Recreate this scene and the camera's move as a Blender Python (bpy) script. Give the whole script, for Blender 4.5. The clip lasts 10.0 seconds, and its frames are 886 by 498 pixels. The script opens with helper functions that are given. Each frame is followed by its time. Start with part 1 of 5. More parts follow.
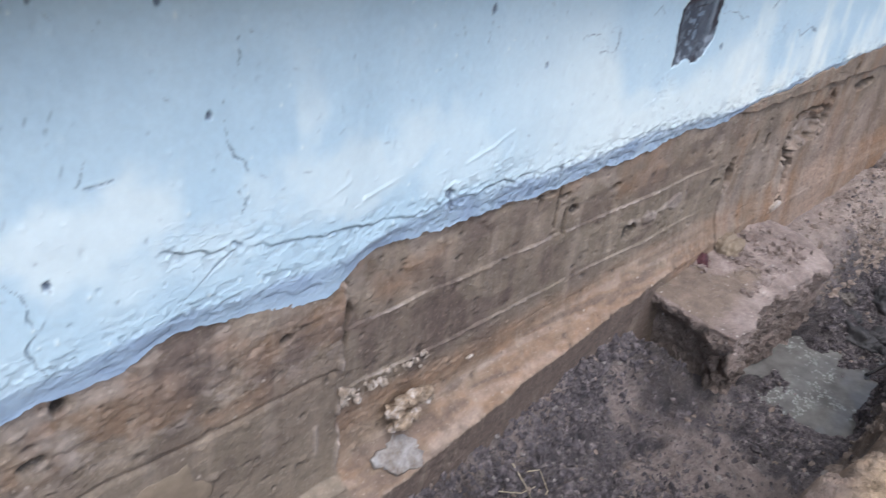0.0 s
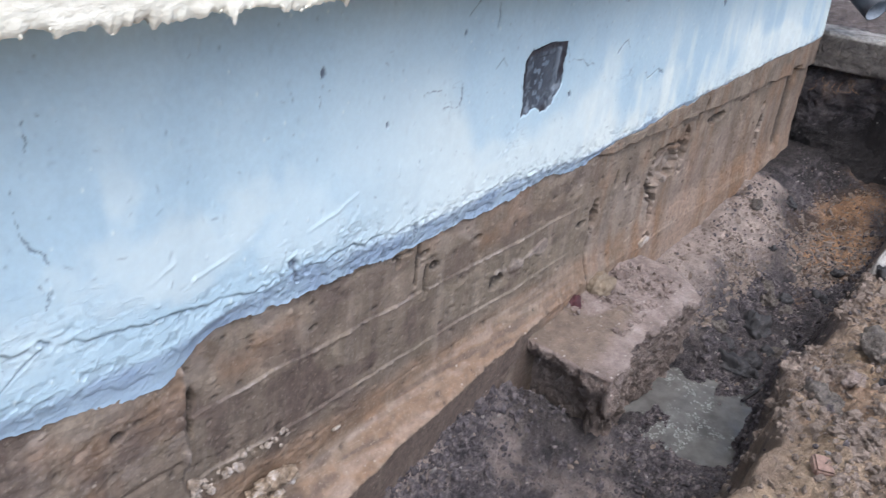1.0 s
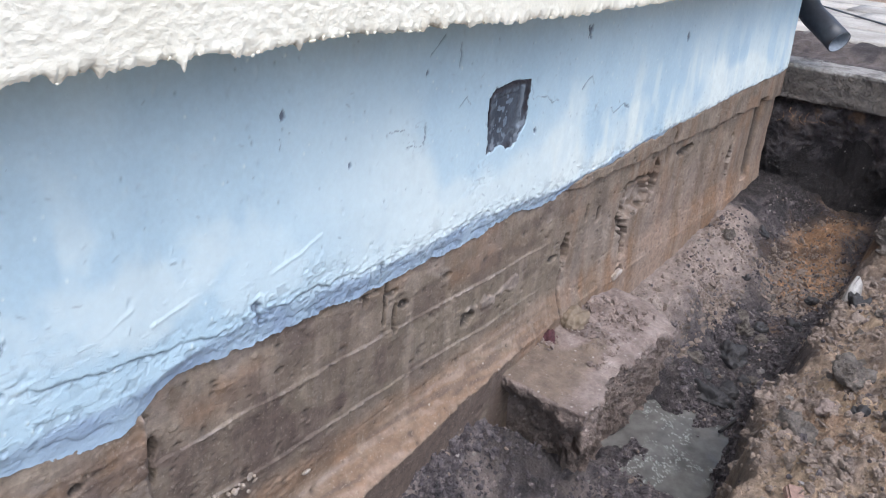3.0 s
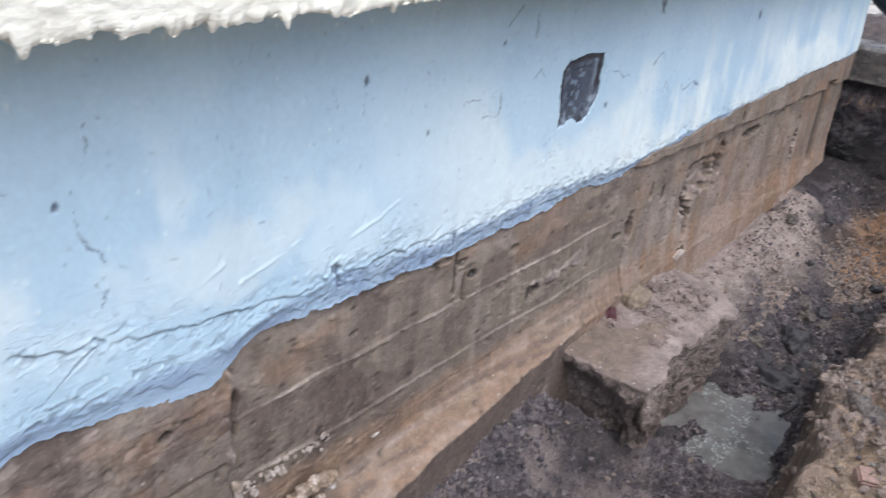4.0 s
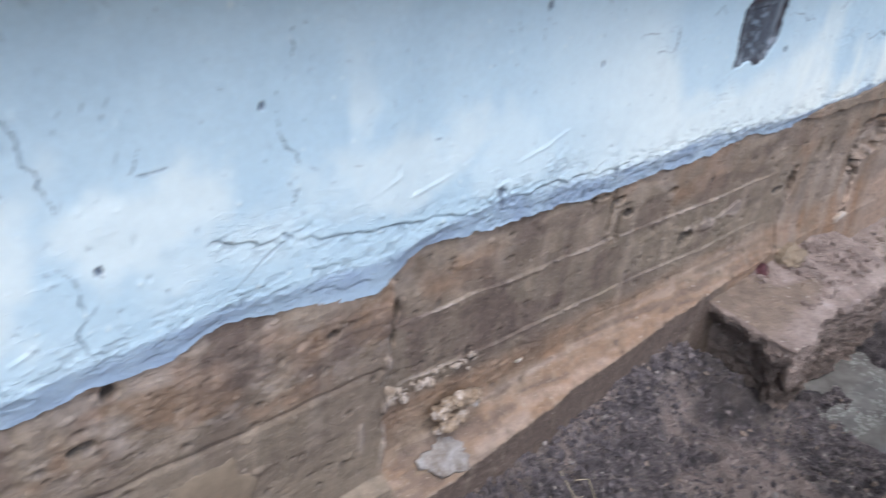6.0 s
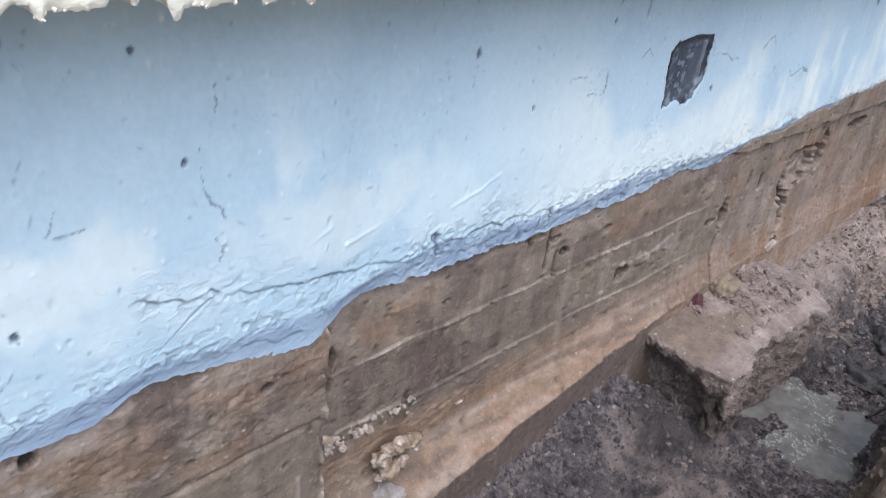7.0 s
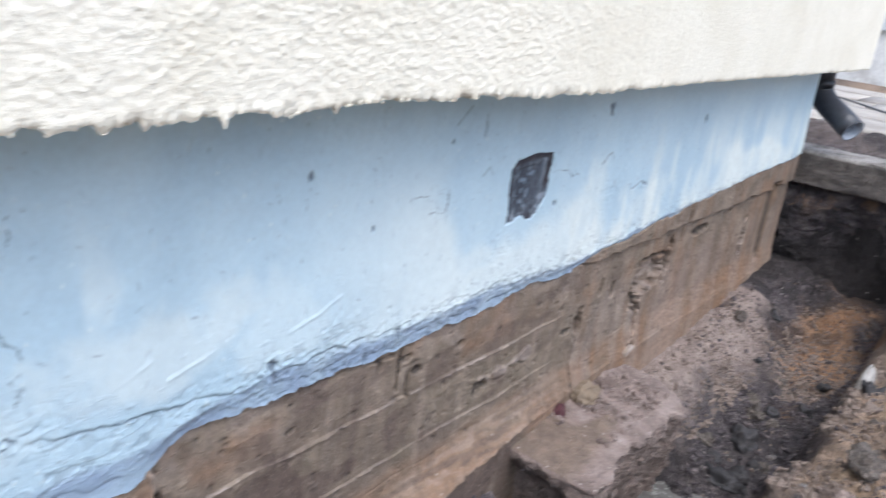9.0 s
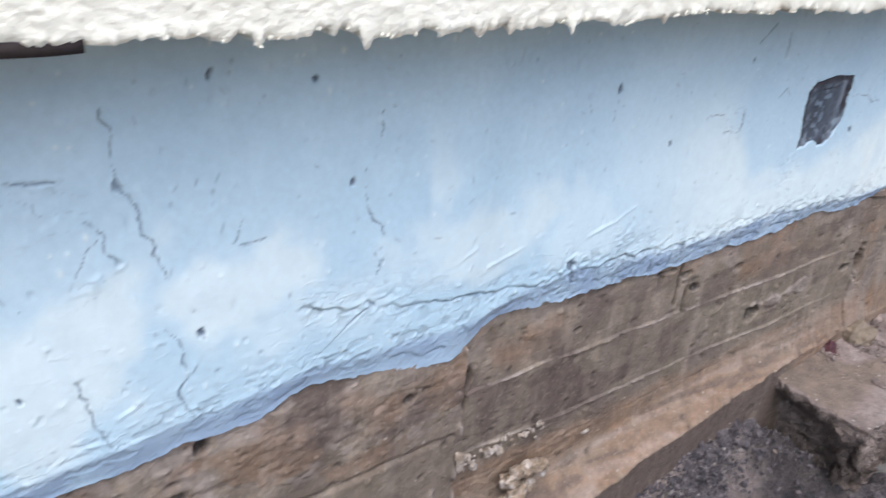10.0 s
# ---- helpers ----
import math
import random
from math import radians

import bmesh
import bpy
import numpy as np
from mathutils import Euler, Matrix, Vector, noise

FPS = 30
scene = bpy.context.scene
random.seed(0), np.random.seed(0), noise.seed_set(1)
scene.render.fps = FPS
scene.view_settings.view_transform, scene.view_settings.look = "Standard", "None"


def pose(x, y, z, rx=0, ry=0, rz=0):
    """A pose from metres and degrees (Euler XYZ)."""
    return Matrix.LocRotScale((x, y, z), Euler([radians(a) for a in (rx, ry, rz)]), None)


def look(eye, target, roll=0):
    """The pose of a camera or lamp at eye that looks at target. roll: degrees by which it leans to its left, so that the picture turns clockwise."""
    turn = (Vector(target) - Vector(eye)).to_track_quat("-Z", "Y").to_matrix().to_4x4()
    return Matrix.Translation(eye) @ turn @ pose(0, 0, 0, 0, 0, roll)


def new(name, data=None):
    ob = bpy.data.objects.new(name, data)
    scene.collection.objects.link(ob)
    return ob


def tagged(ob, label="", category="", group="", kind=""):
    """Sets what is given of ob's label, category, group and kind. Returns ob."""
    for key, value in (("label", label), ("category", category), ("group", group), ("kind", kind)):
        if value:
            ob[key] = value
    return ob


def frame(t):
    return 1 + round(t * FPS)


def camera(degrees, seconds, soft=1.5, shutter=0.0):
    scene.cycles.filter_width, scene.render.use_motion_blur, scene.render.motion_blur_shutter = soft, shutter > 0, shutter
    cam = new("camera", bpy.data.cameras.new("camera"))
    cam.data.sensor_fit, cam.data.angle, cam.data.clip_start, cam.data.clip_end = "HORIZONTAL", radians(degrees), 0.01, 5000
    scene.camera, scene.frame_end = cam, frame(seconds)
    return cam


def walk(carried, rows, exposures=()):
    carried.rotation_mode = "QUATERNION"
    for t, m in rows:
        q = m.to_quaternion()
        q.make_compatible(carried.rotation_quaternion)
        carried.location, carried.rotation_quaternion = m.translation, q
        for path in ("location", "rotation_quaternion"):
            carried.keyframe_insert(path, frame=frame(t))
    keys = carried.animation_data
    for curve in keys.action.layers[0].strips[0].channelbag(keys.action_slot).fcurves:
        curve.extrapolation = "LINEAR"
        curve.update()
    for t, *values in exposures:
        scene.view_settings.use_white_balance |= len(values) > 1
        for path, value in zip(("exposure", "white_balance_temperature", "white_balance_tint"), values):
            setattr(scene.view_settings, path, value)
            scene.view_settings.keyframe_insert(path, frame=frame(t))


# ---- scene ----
cam = camera(56.8, 10.0, soft=1.1, shutter=0.4)
PATH = [
    (0, (-0.917, -0.821, 0.644), (0.375, 0.34, -0.347), 7.1),
    (0.5, (-0.861, -0.834, 0.653), (0.54, 0.256, -0.269), 6.2),
    (1, (-0.812, -0.847, 0.665), (0.663, 0.18, -0.212), 6.2),
    (1.5, (-0.795, -0.859, 0.679), (0.729, 0.135, -0.151), 6.1),
    (2, (-0.787, -0.873, 0.683), (0.734, 0.144, -0.123), 5.2),
    (3.5, (-0.799, -0.868, 0.661), (0.722, 0.162, -0.13), 5.5),
    (4, (-0.843, -0.847, 0.647), (0.605, 0.25, -0.19), 5.3),
    (4.5, (-0.907, -0.833, 0.631), (0.409, 0.379, -0.263), 5.1),
    (5, (-0.985, -0.812, 0.615), (0.135, 0.527, -0.361), 4.0),
    (5.5, (-1.002, -0.809, 0.602), (0.059, 0.555, -0.405), 5.1),
    (6, (-0.91, -0.822, 0.62), (0.296, 0.436, -0.361), 6.2),
    (6.2, (-0.878, -0.83, 0.632), (0.387, 0.382, -0.333), 6.6),
    (7.3, (-0.883, -0.821, 0.655), (0.451, 0.38, -0.227), 6.2),
    (7.5, (-0.844, -0.83, 0.66), (0.525, 0.358, -0.187), 5.9),
    (8, (-0.764, -0.862, 0.676), (0.77, 0.203, -0.039), 7.9),
    (8.5, (-0.746, -0.865, 0.696), (0.888, 0.105, 0.071), 8.8),
    (9, (-0.807, -0.852, 0.669), (0.746, 0.23, 0.025), 7.7),
    (9.5, (-0.908, -0.846, 0.655), (0.415, 0.458, -0.087), 5.6),
    (10, (-0.967, -0.844, 0.64), (0.175, 0.57, -0.195), 4.9),
]
walk(cam, [(t, look(eye, target, roll)) for t, eye, target, roll in PATH], exposures=[(0.0, 0.72, 5850, 8), (10.0, 0.72, 5850, 8)])

# ---- light ----
world = bpy.data.worlds.new("sky")
scene.world = world
world.use_nodes = True
wn, wl = world.node_tree.nodes, world.node_tree.links
sky = wn.new("ShaderNodeTexSky")
sky.sky_type, sky.sun_disc = "NISHITA", False
SUN_UP, SUN_TURN = radians(60), radians(212)
sky.sun_elevation, sky.sun_rotation = SUN_UP, SUN_TURN
sky.air_density, sky.dust_density, sky.ozone_density = 1.0, 4.0, 1.0
wl.new(sky.outputs["Color"], wn["Background"].inputs["Color"])
wn["Background"].inputs["Strength"].default_value = 0.15
sun = new("sun", bpy.data.lights.new("sun", "SUN"))
sun.data.energy, sun.data.angle, sun.data.color = 1.5, radians(82), (1.0, 0.975, 0.94)
sun_way = Vector((math.sin(SUN_TURN) * math.cos(SUN_UP), math.cos(SUN_TURN) * math.cos(SUN_UP), math.sin(SUN_UP)))
sun.matrix_world = look(sun_way * 20, (0, 0, 0))


# ---- small tools ----
def smooth(a, b, v):
    k = np.clip((v - a) / (b - a), 0, 1)
    return k * k * (3 - 2 * k)


def hashed(i, j, k, seed):
    n = (i * 374761393 + j * 668265263 + k * 2147483647 + seed * 1274126177) & 0xFFFFFFFF
    n = ((n ^ (n >> 13)) * 1274126177) & 0xFFFFFFFF
    n = ((n ^ (n >> 16)) * 2246822519) & 0xFFFFFFFF
    return ((n ^ (n >> 15)) & 0xFFFFFF) / 0xFFFFFF * 2 - 1


def grain(x, y, size, seed=0, octaves=1, fall=0.5):
    """Smooth noise of about -1 to 1 over two coordinates, with features of that size in metres."""
    total, amount = np.zeros(np.broadcast(x, y).shape), 1.0
    for o in range(octaves):
        u, v = x / size * 2**o + 17.3 * o, y / size * 2**o + 9.1 * o
        i, j = np.floor(u).astype(np.int64), np.floor(v).astype(np.int64)
        fu, fv = u - i, v - j
        fu, fv = fu * fu * fu * (fu * (fu * 6 - 15) + 10), fv * fv * fv * (fv * (fv * 6 - 15) + 10)
        s = seed + 31 * o
        a = hashed(i, j, 0, s) * (1 - fu) + hashed(i + 1, j, 0, s) * fu
        b = hashed(i, j + 1, 0, s) * (1 - fu) + hashed(i + 1, j + 1, 0, s) * fu
        total += amount * (a * (1 - fv) + b * fv)
        amount *= fall
    return total


def near_line(x, z, points):
    """Distance of places to a line of points."""
    best = np.full(x.shape, 9.0)
    for (ax, az), (bx, bz) in zip(points[:-1], points[1:]):
        dx, dz = bx - ax, bz - az
        k = np.clip(((x - ax) * dx + (z - az) * dz) / (dx * dx + dz * dz), 0, 1)
        best = np.minimum(best, np.hypot(x - ax - k * dx, z - az - k * dz))
    return best


def mesh_of(name, verts, faces, material=None, flat=False):
    me = bpy.data.meshes.new(name)
    me.from_pydata(np.asarray(verts).tolist(), [], faces if isinstance(faces, list) else faces.tolist())
    me.update()
    if not flat:
        me.shade_smooth()
    if material:
        me.materials.append(material)
    return me


def give(me, name, values):
    me.attributes.new(name, "FLOAT", "POINT").data.foreach_set("value", np.asarray(values, np.float32).ravel())


def sheet(name, X, Y, Z, material, back=None, lip=None, **marks):
    """A surface over a grid of places, with its rim carried to the plane y = back. Rows run upward, columns along x.
    lip: height to which the rim rises just behind the front, so that drips hang at the front alone."""
    n, m = X.shape
    verts = np.stack([X, Y, Z], -1).reshape(-1, 3)
    ids = np.arange(n * m).reshape(n, m)
    quads = np.stack([ids[:-1, :-1], ids[:-1, 1:], ids[1:, 1:], ids[1:, :-1]], -1).reshape(-1, 4)
    faces = quads.tolist()
    rim = np.concatenate([ids[0, :], ids[1:, -1], ids[-1, -2::-1], ids[-2:0:-1, 0]])
    extra = 0
    if back is not None:
        close, far = verts[rim].copy(), verts[rim].copy()
        far[:, 1] = back
        extra = len(rim)
        edge = np.arange(extra) + n * m
        out = edge + extra
        nxt = np.roll(np.arange(extra), -1)
        faces += np.stack([edge, out, out[nxt], edge[nxt]], -1).tolist()
        faces.append(out[::-1].tolist())
        if lip is not None:
            faces = faces[: -extra - 1]
            mid = verts[rim].copy()
            mid[:, 1] += 0.007
            mid[:, 2] = far[:, 2] = np.maximum(mid[:, 2], lip)
            inner = out + extra
            faces += np.stack([edge, out, out[nxt], edge[nxt]], -1).tolist()
            faces += np.stack([out, inner, inner[nxt], out[nxt]], -1).tolist()
            faces.append(inner[::-1].tolist())
            far = np.concatenate([mid, far])
        verts = np.concatenate([verts, close, far])
    me = mesh_of(name, verts, faces, material)
    for key, v in marks.items():
        v = np.broadcast_to(v, X.shape).ravel()
        give(me, key, np.concatenate([v] + [v[rim]] * (2 if lip is None else 3)) if extra else v)
    return me


def child(ob, parent, label=""):
    ob.parent = parent
    return tagged(ob, label)


def part(name, bm, material, parent, label="", flat=False):
    me = bpy.data.meshes.new(name)
    bm.to_mesh(me)
    bm.free()
    if not flat:
        me.shade_smooth()
    me.materials.append(material)
    return child(new(name, me), parent, label)


def lump_mesh(name, size, seed, material, rough=0.25, detail=3, fine=0.06):
    """An uneven stone or clod, about the given size, resting on z = 0."""
    bm = bmesh.new()
    bmesh.ops.create_icosphere(bm, subdivisions=detail, radius=1)
    for v in bm.verts:
        p = v.co.copy()
        k = 1 + rough * noise.noise(p * 1.1 + Vector((seed * 3.7, 0, 0))) * 1.6 + fine * noise.noise(p * 4 + Vector((0, seed, 0))) * 2.4 + fine * noise.noise(p * 9 + Vector((seed, 0, 2))) * 1.4
        v.co = Vector((p.x * size[0] / 2, p.y * size[1] / 2, (p.z + 0.8) * size[2] / 1.8)) * k
    me = bpy.data.meshes.new(name)
    bm.to_mesh(me)
    bm.free()
    me.shade_smooth()
    me.materials.append(material)
    return me


def box(bm, a, b, bevel=0.0):
    made = bmesh.ops.create_cube(bm, size=1)["verts"]
    for v in made:
        v.co = Vector([(a[i] + b[i]) / 2 + v.co[i] * (b[i] - a[i]) for i in range(3)])
    if bevel:
        edges = {e for v in made for e in v.link_edges}
        bmesh.ops.bevel(bm, geom=list(edges), offset=bevel, segments=2, affect="EDGES")


# ---- materials ----
def material(name, colours, size, rough=0.9, bump=0.3, fine=0.004, marks=(), spots=None, stretch=(1, 1, 1), metal=0.0, step=0.002, vary=0.0, mottle=0.8, even=False):
    """A mottled surface. colours: dark to light, mixed by noise of that size in metres; fine: grain of the relief, bump: its strength, step: its depth.
    marks: (attribute, colour) mixed over it where the attribute is 1; spots: (size, share, colour) of scattered specks."""
    mat = bpy.data.materials.new(name)
    mat.use_nodes = True
    nodes, links = mat.node_tree.nodes, mat.node_tree.links
    bsdf = nodes["Principled BSDF"]
    place = nodes.new("ShaderNodeTexCoord").outputs["Object"]
    if stretch != (1, 1, 1):
        mapping = nodes.new("ShaderNodeMapping")
        mapping.inputs["Scale"].default_value = stretch
        links.new(place, mapping.inputs["Vector"])
        place = mapping.outputs["Vector"]

    def cloud(scale, detail, rough_=0.6):
        t = nodes.new("ShaderNodeTexNoise")
        t.inputs["Scale"].default_value, t.inputs["Detail"].default_value, t.inputs["Roughness"].default_value = scale, detail, rough_
        links.new(place, t.inputs["Vector"])
        return t.outputs["Fac"]

    def mix(kind, fac, a, b):
        m = nodes.new("ShaderNodeMix")
        m.data_type, m.blend_type = "RGBA", kind
        for socket, v in ((m.inputs[0], fac), (m.inputs[6], a), (m.inputs[7], b)):
            if isinstance(v, (int, float)):
                socket.default_value = v
            elif isinstance(v, tuple):
                socket.default_value = (*v, 1)
            else:
                links.new(v, socket)
        return m.outputs[2]

    def ramp(fac, stops):
        r = nodes.new("ShaderNodeValToRGB")
        while len(r.color_ramp.elements) < len(stops):
            r.color_ramp.elements.new(0.5)
        for e, (at, c) in zip(r.color_ramp.elements, stops):
            e.position, e.color = at, (*c, 1)
        links.new(fac, r.inputs["Fac"])
        return r.outputs["Color"]

    n = len(colours)
    large = ramp(cloud(1 / size, 6), [(0.33 + 0.36 * i / max(1, n - 1), c) for i, c in enumerate(colours)])
    small = ramp(cloud(1 / fine / 2, 4), [(0.3, (0.72, 0.72, 0.72)), (0.7, (1.2, 1.2, 1.2))])
    colour = mix("MULTIPLY", mottle, large, small)
    if vary:
        info = nodes.new("ShaderNodeObjectInfo")
        colour = mix("MULTIPLY", vary, colour, ramp(info.outputs["Random"], [(0.0, (0.6, 0.6, 0.6)), (1.0, (1.3, 1.28, 1.22))]))
    for key, c in marks:
        a = nodes.new("ShaderNodeAttribute")
        a.attribute_name = key
        breakup = ramp(cloud(1 / (fine * 6), 5), [(0.35, (0.94, 0.94, 0.94) if even else (0.72, 0.72, 0.72)), (0.65, (1.04, 1.04, 1.04) if even else (1.18, 1.18, 1.18))])
        colour = mix("MIX", a.outputs["Fac"], colour, mix("MULTIPLY", 1.0, breakup, c))
    if spots:
        v = nodes.new("ShaderNodeTexVoronoi")
        v.inputs["Scale"].default_value = 1 / spots[0]
        links.new(place, v.inputs["Vector"])
        speck = ramp(v.outputs["Distance"], [(spots[1], (1, 1, 1)), (spots[1] + 0.06, (0, 0, 0))])
        pick = ramp(v.outputs["Color"], [(0.55, (0, 0, 0)), (0.6, (1, 1, 1))])
        colour = mix("MIX", mix("MULTIPLY", 1.0, speck, pick), colour, spots[2])
    links.new(colour, bsdf.inputs["Base Color"])
    bsdf.inputs["Roughness"].default_value, bsdf.inputs["Metallic"].default_value = rough, metal
    if bump:
        b = nodes.new("ShaderNodeBump")
        b.inputs["Strength"].default_value, b.inputs["Distance"].default_value = bump, step
        links.new(cloud(1 / fine, 6, 0.65), b.inputs["Height"])
        links.new(b.outputs["Normal"], bsdf.inputs["Normal"])
    return mat


def relief(mat, *layers):
    """Adds fine relief to a material. A layer: (size, low, high, depth, mask attribute or None, stretch); noise between low and high rises by depth."""
    nodes, links = mat.node_tree.nodes, mat.node_tree.links
    bsdf = nodes["Principled BSDF"]
    place = nodes.new("ShaderNodeTexCoord").outputs["Object"]
    for size, low, high, depth, mask, stretch in layers:
        m = nodes.new("ShaderNodeMapping")
        m.inputs["Scale"].default_value = stretch
        links.new(place, m.inputs["Vector"])
        t = nodes.new("ShaderNodeTexNoise")
        t.inputs["Scale"].default_value, t.inputs["Detail"].default_value, t.inputs["Roughness"].default_value = 1 / size, 4, 0.6
        links.new(m.outputs["Vector"], t.inputs["Vector"])
        r = nodes.new("ShaderNodeMapRange")
        r.inputs["From Min"].default_value, r.inputs["From Max"].default_value = low, high
        links.new(t.outputs["Fac"], r.inputs["Value"])
        height = r.outputs["Result"]
        if mask:
            a = nodes.new("ShaderNodeAttribute")
            a.attribute_name = mask
            k = nodes.new("ShaderNodeMath")
            k.operation = "MULTIPLY"
            links.new(height, k.inputs[0])
            links.new(a.outputs["Fac"], k.inputs[1])
            height = k.outputs[0]
        b = nodes.new("ShaderNodeBump")
        b.inputs["Strength"].default_value, b.inputs["Distance"].default_value = 1.0, depth
        links.new(height, b.inputs["Height"])
        if bsdf.inputs["Normal"].links:
            links.new(bsdf.inputs["Normal"].links[0].from_socket, b.inputs["Normal"])
        links.new(b.outputs["Normal"], bsdf.inputs["Normal"])
    return mat


def flecks(mat, *layers):
    """Adds scattered blots to a material. A layer: (size, low, high, amount, colour, stretch); blots lie where noise of that size passes from low to high."""
    nodes, links = mat.node_tree.nodes, mat.node_tree.links
    bsdf = nodes["Principled BSDF"]
    place = nodes.new("ShaderNodeTexCoord").outputs["Object"]
    for n, (size, low, high, amount, colour, stretch) in enumerate(layers):
        m = nodes.new("ShaderNodeMapping")
        m.inputs["Scale"].default_value = stretch
        m.inputs["Location"].default_value = (3.1 * n, 1.7 * n, 0.9 * n)
        links.new(place, m.inputs["Vector"])
        t = nodes.new("ShaderNodeTexNoise")
        t.inputs["Scale"].default_value, t.inputs["Detail"].default_value, t.inputs["Roughness"].default_value = 1 / size, 5, 0.65
        links.new(m.outputs["Vector"], t.inputs["Vector"])
        r = nodes.new("ShaderNodeMapRange")
        for key, v in (("From Min", low), ("From Max", high), ("To Max", amount)):
            r.inputs[key].default_value = v
        links.new(t.outputs["Fac"], r.inputs["Value"])
        mix = nodes.new("ShaderNodeMix")
        mix.data_type = "RGBA"
        mix.inputs[7].default_value = (*colour, 1)
        links.new(r.outputs["Result"], mix.inputs[0])
        links.new(bsdf.inputs["Base Color"].links[0].from_socket, mix.inputs[6])
        links.new(mix.outputs[2], bsdf.inputs["Base Color"])
    return mat


EVEN = (1, 1, 1)
STUCCO = material("cream roughcast", [(0.70, 0.665, 0.56), (0.745, 0.715, 0.615), (0.78, 0.75, 0.655)], 0.25, 0.95, 0.35, 0.006, [("grime", (0.40, 0.36, 0.29))], mottle=0.2)
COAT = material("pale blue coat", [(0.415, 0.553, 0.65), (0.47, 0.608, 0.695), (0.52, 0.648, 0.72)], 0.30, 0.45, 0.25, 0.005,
                [("white", (0.72, 0.785, 0.775)), ("low", (0.32, 0.412, 0.55)), ("crack_shade", (0.12, 0.15, 0.20))], mottle=0.18, step=0.0015, even=True)
CONCRETE = material("earth-stained concrete", [(0.125, 0.096, 0.072), (0.205, 0.160, 0.120), (0.30, 0.238, 0.184)], 0.07, 0.75, 0.6, 0.003,
                    [("ochre", (0.240, 0.145, 0.087)), ("grey", (0.20, 0.160, 0.118)), ("light", (0.44, 0.372, 0.335)), ("rust", (0.225, 0.132, 0.078)), ("stain_shade", (0.112, 0.080, 0.066)), ("hole_shade", (0.04, 0.03, 0.025))],
                    (0.035, 0.05, (0.36, 0.30, 0.25)), (0.85, 1, 1), step=0.0025)
relief(STUCCO, (0.009, 0.25, 0.75, 0.0012, "coarse", (0.8, 1, 1.2)))
flecks(STUCCO, (0.010, 0.62, 0.75, 0.25, (0.60, 0.55, 0.44), EVEN))
relief(COAT, (0.018, 0.57, 0.60, 0.0006, "worn", (0.6, 1, 1.4)), (0.006, 0.50, 0.75, 0.0005, "worn", EVEN), (0.012, 0.70, 0.74, 0.0005, None, EVEN))
flecks(COAT, (0.012, 0.725, 0.755, 0.5, (0.22, 0.28, 0.34), (1, 1, 0.7)), (0.009, 0.72, 0.76, 0.7, (0.80, 0.84, 0.84), EVEN), (0.10, 0.54, 0.74, 0.22, (0.36, 0.47, 0.56), (1.2, 1, 0.4)))
relief(CONCRETE, (0.014, 0.58, 0.62, 0.0008, None, (0.8, 1, 1.2)))
flecks(CONCRETE, (0.006, 0.58, 0.70, 0.55, (0.40, 0.33, 0.27), EVEN), (0.007, 0.66, 0.74, 0.6, (0.05, 0.037, 0.03), EVEN), (0.05, 0.58, 0.70, 0.22, (0.11, 0.082, 0.06), (1.6, 1, 0.35)), (0.07, 0.55, 0.70, 0.38, (0.36, 0.29, 0.225), (1.4, 1, 0.3)))
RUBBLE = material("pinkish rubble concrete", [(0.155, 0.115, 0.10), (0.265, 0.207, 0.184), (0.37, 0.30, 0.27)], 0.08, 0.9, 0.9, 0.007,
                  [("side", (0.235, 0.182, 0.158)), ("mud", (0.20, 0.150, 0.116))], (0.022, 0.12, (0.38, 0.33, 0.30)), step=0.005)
SOIL = material("damp dark soil", [(0.030, 0.025, 0.029), (0.105, 0.088, 0.092), (0.215, 0.178, 0.172)], 0.06, 0.8, 1.0, 0.006,
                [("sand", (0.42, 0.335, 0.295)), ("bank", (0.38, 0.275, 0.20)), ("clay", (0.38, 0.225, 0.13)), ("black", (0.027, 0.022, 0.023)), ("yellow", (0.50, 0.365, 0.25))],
                (0.05, 0.05, (0.30, 0.265, 0.24)), step=0.006)
relief(RUBBLE, (0.02, 0.40, 0.62, 0.004, "side", EVEN), (0.010, 0.40, 0.65, 0.0015, None, EVEN))
flecks(RUBBLE, (0.014, 0.60, 0.69, 0.45, (0.07, 0.05, 0.043), EVEN), (0.008, 0.60, 0.72, 0.6, (0.46, 0.39, 0.35), EVEN))
relief(SOIL, (0.016, 0.38, 0.65, 0.004, None, EVEN), (0.006, 0.40, 0.65, 0.0018, None, EVEN))
flecks(SOIL, (0.014, 0.60, 0.72, 0.4, (0.03, 0.024, 0.024), EVEN), (0.007, 0.60, 0.73, 0.6, (0.32, 0.275, 0.245), EVEN))
CLOD = material("soil clods", [(0.034, 0.028, 0.032), (0.105, 0.088, 0.093), (0.215, 0.180, 0.176)], 0.02, 0.9, 0.9, 0.004, [("pale", (0.28, 0.25, 0.235)), ("tan", (0.25, 0.195, 0.162))], step=0.003)
relief(CLOD, (0.007, 0.4, 0.62, 0.002, None, EVEN))
STONE = material("grey stone", [(0.09, 0.073, 0.063), (0.15, 0.126, 0.11), (0.215, 0.184, 0.162)], 0.04, 0.85, 0.6, 0.005)
relief(STONE, (0.014, 0.38, 0.62, 0.007, None, EVEN))
flecks(STONE, (0.010, 0.56, 0.68, 0.5, (0.05, 0.04, 0.036), EVEN), (0.007, 0.60, 0.70, 0.5, (0.30, 0.26, 0.23), EVEN))
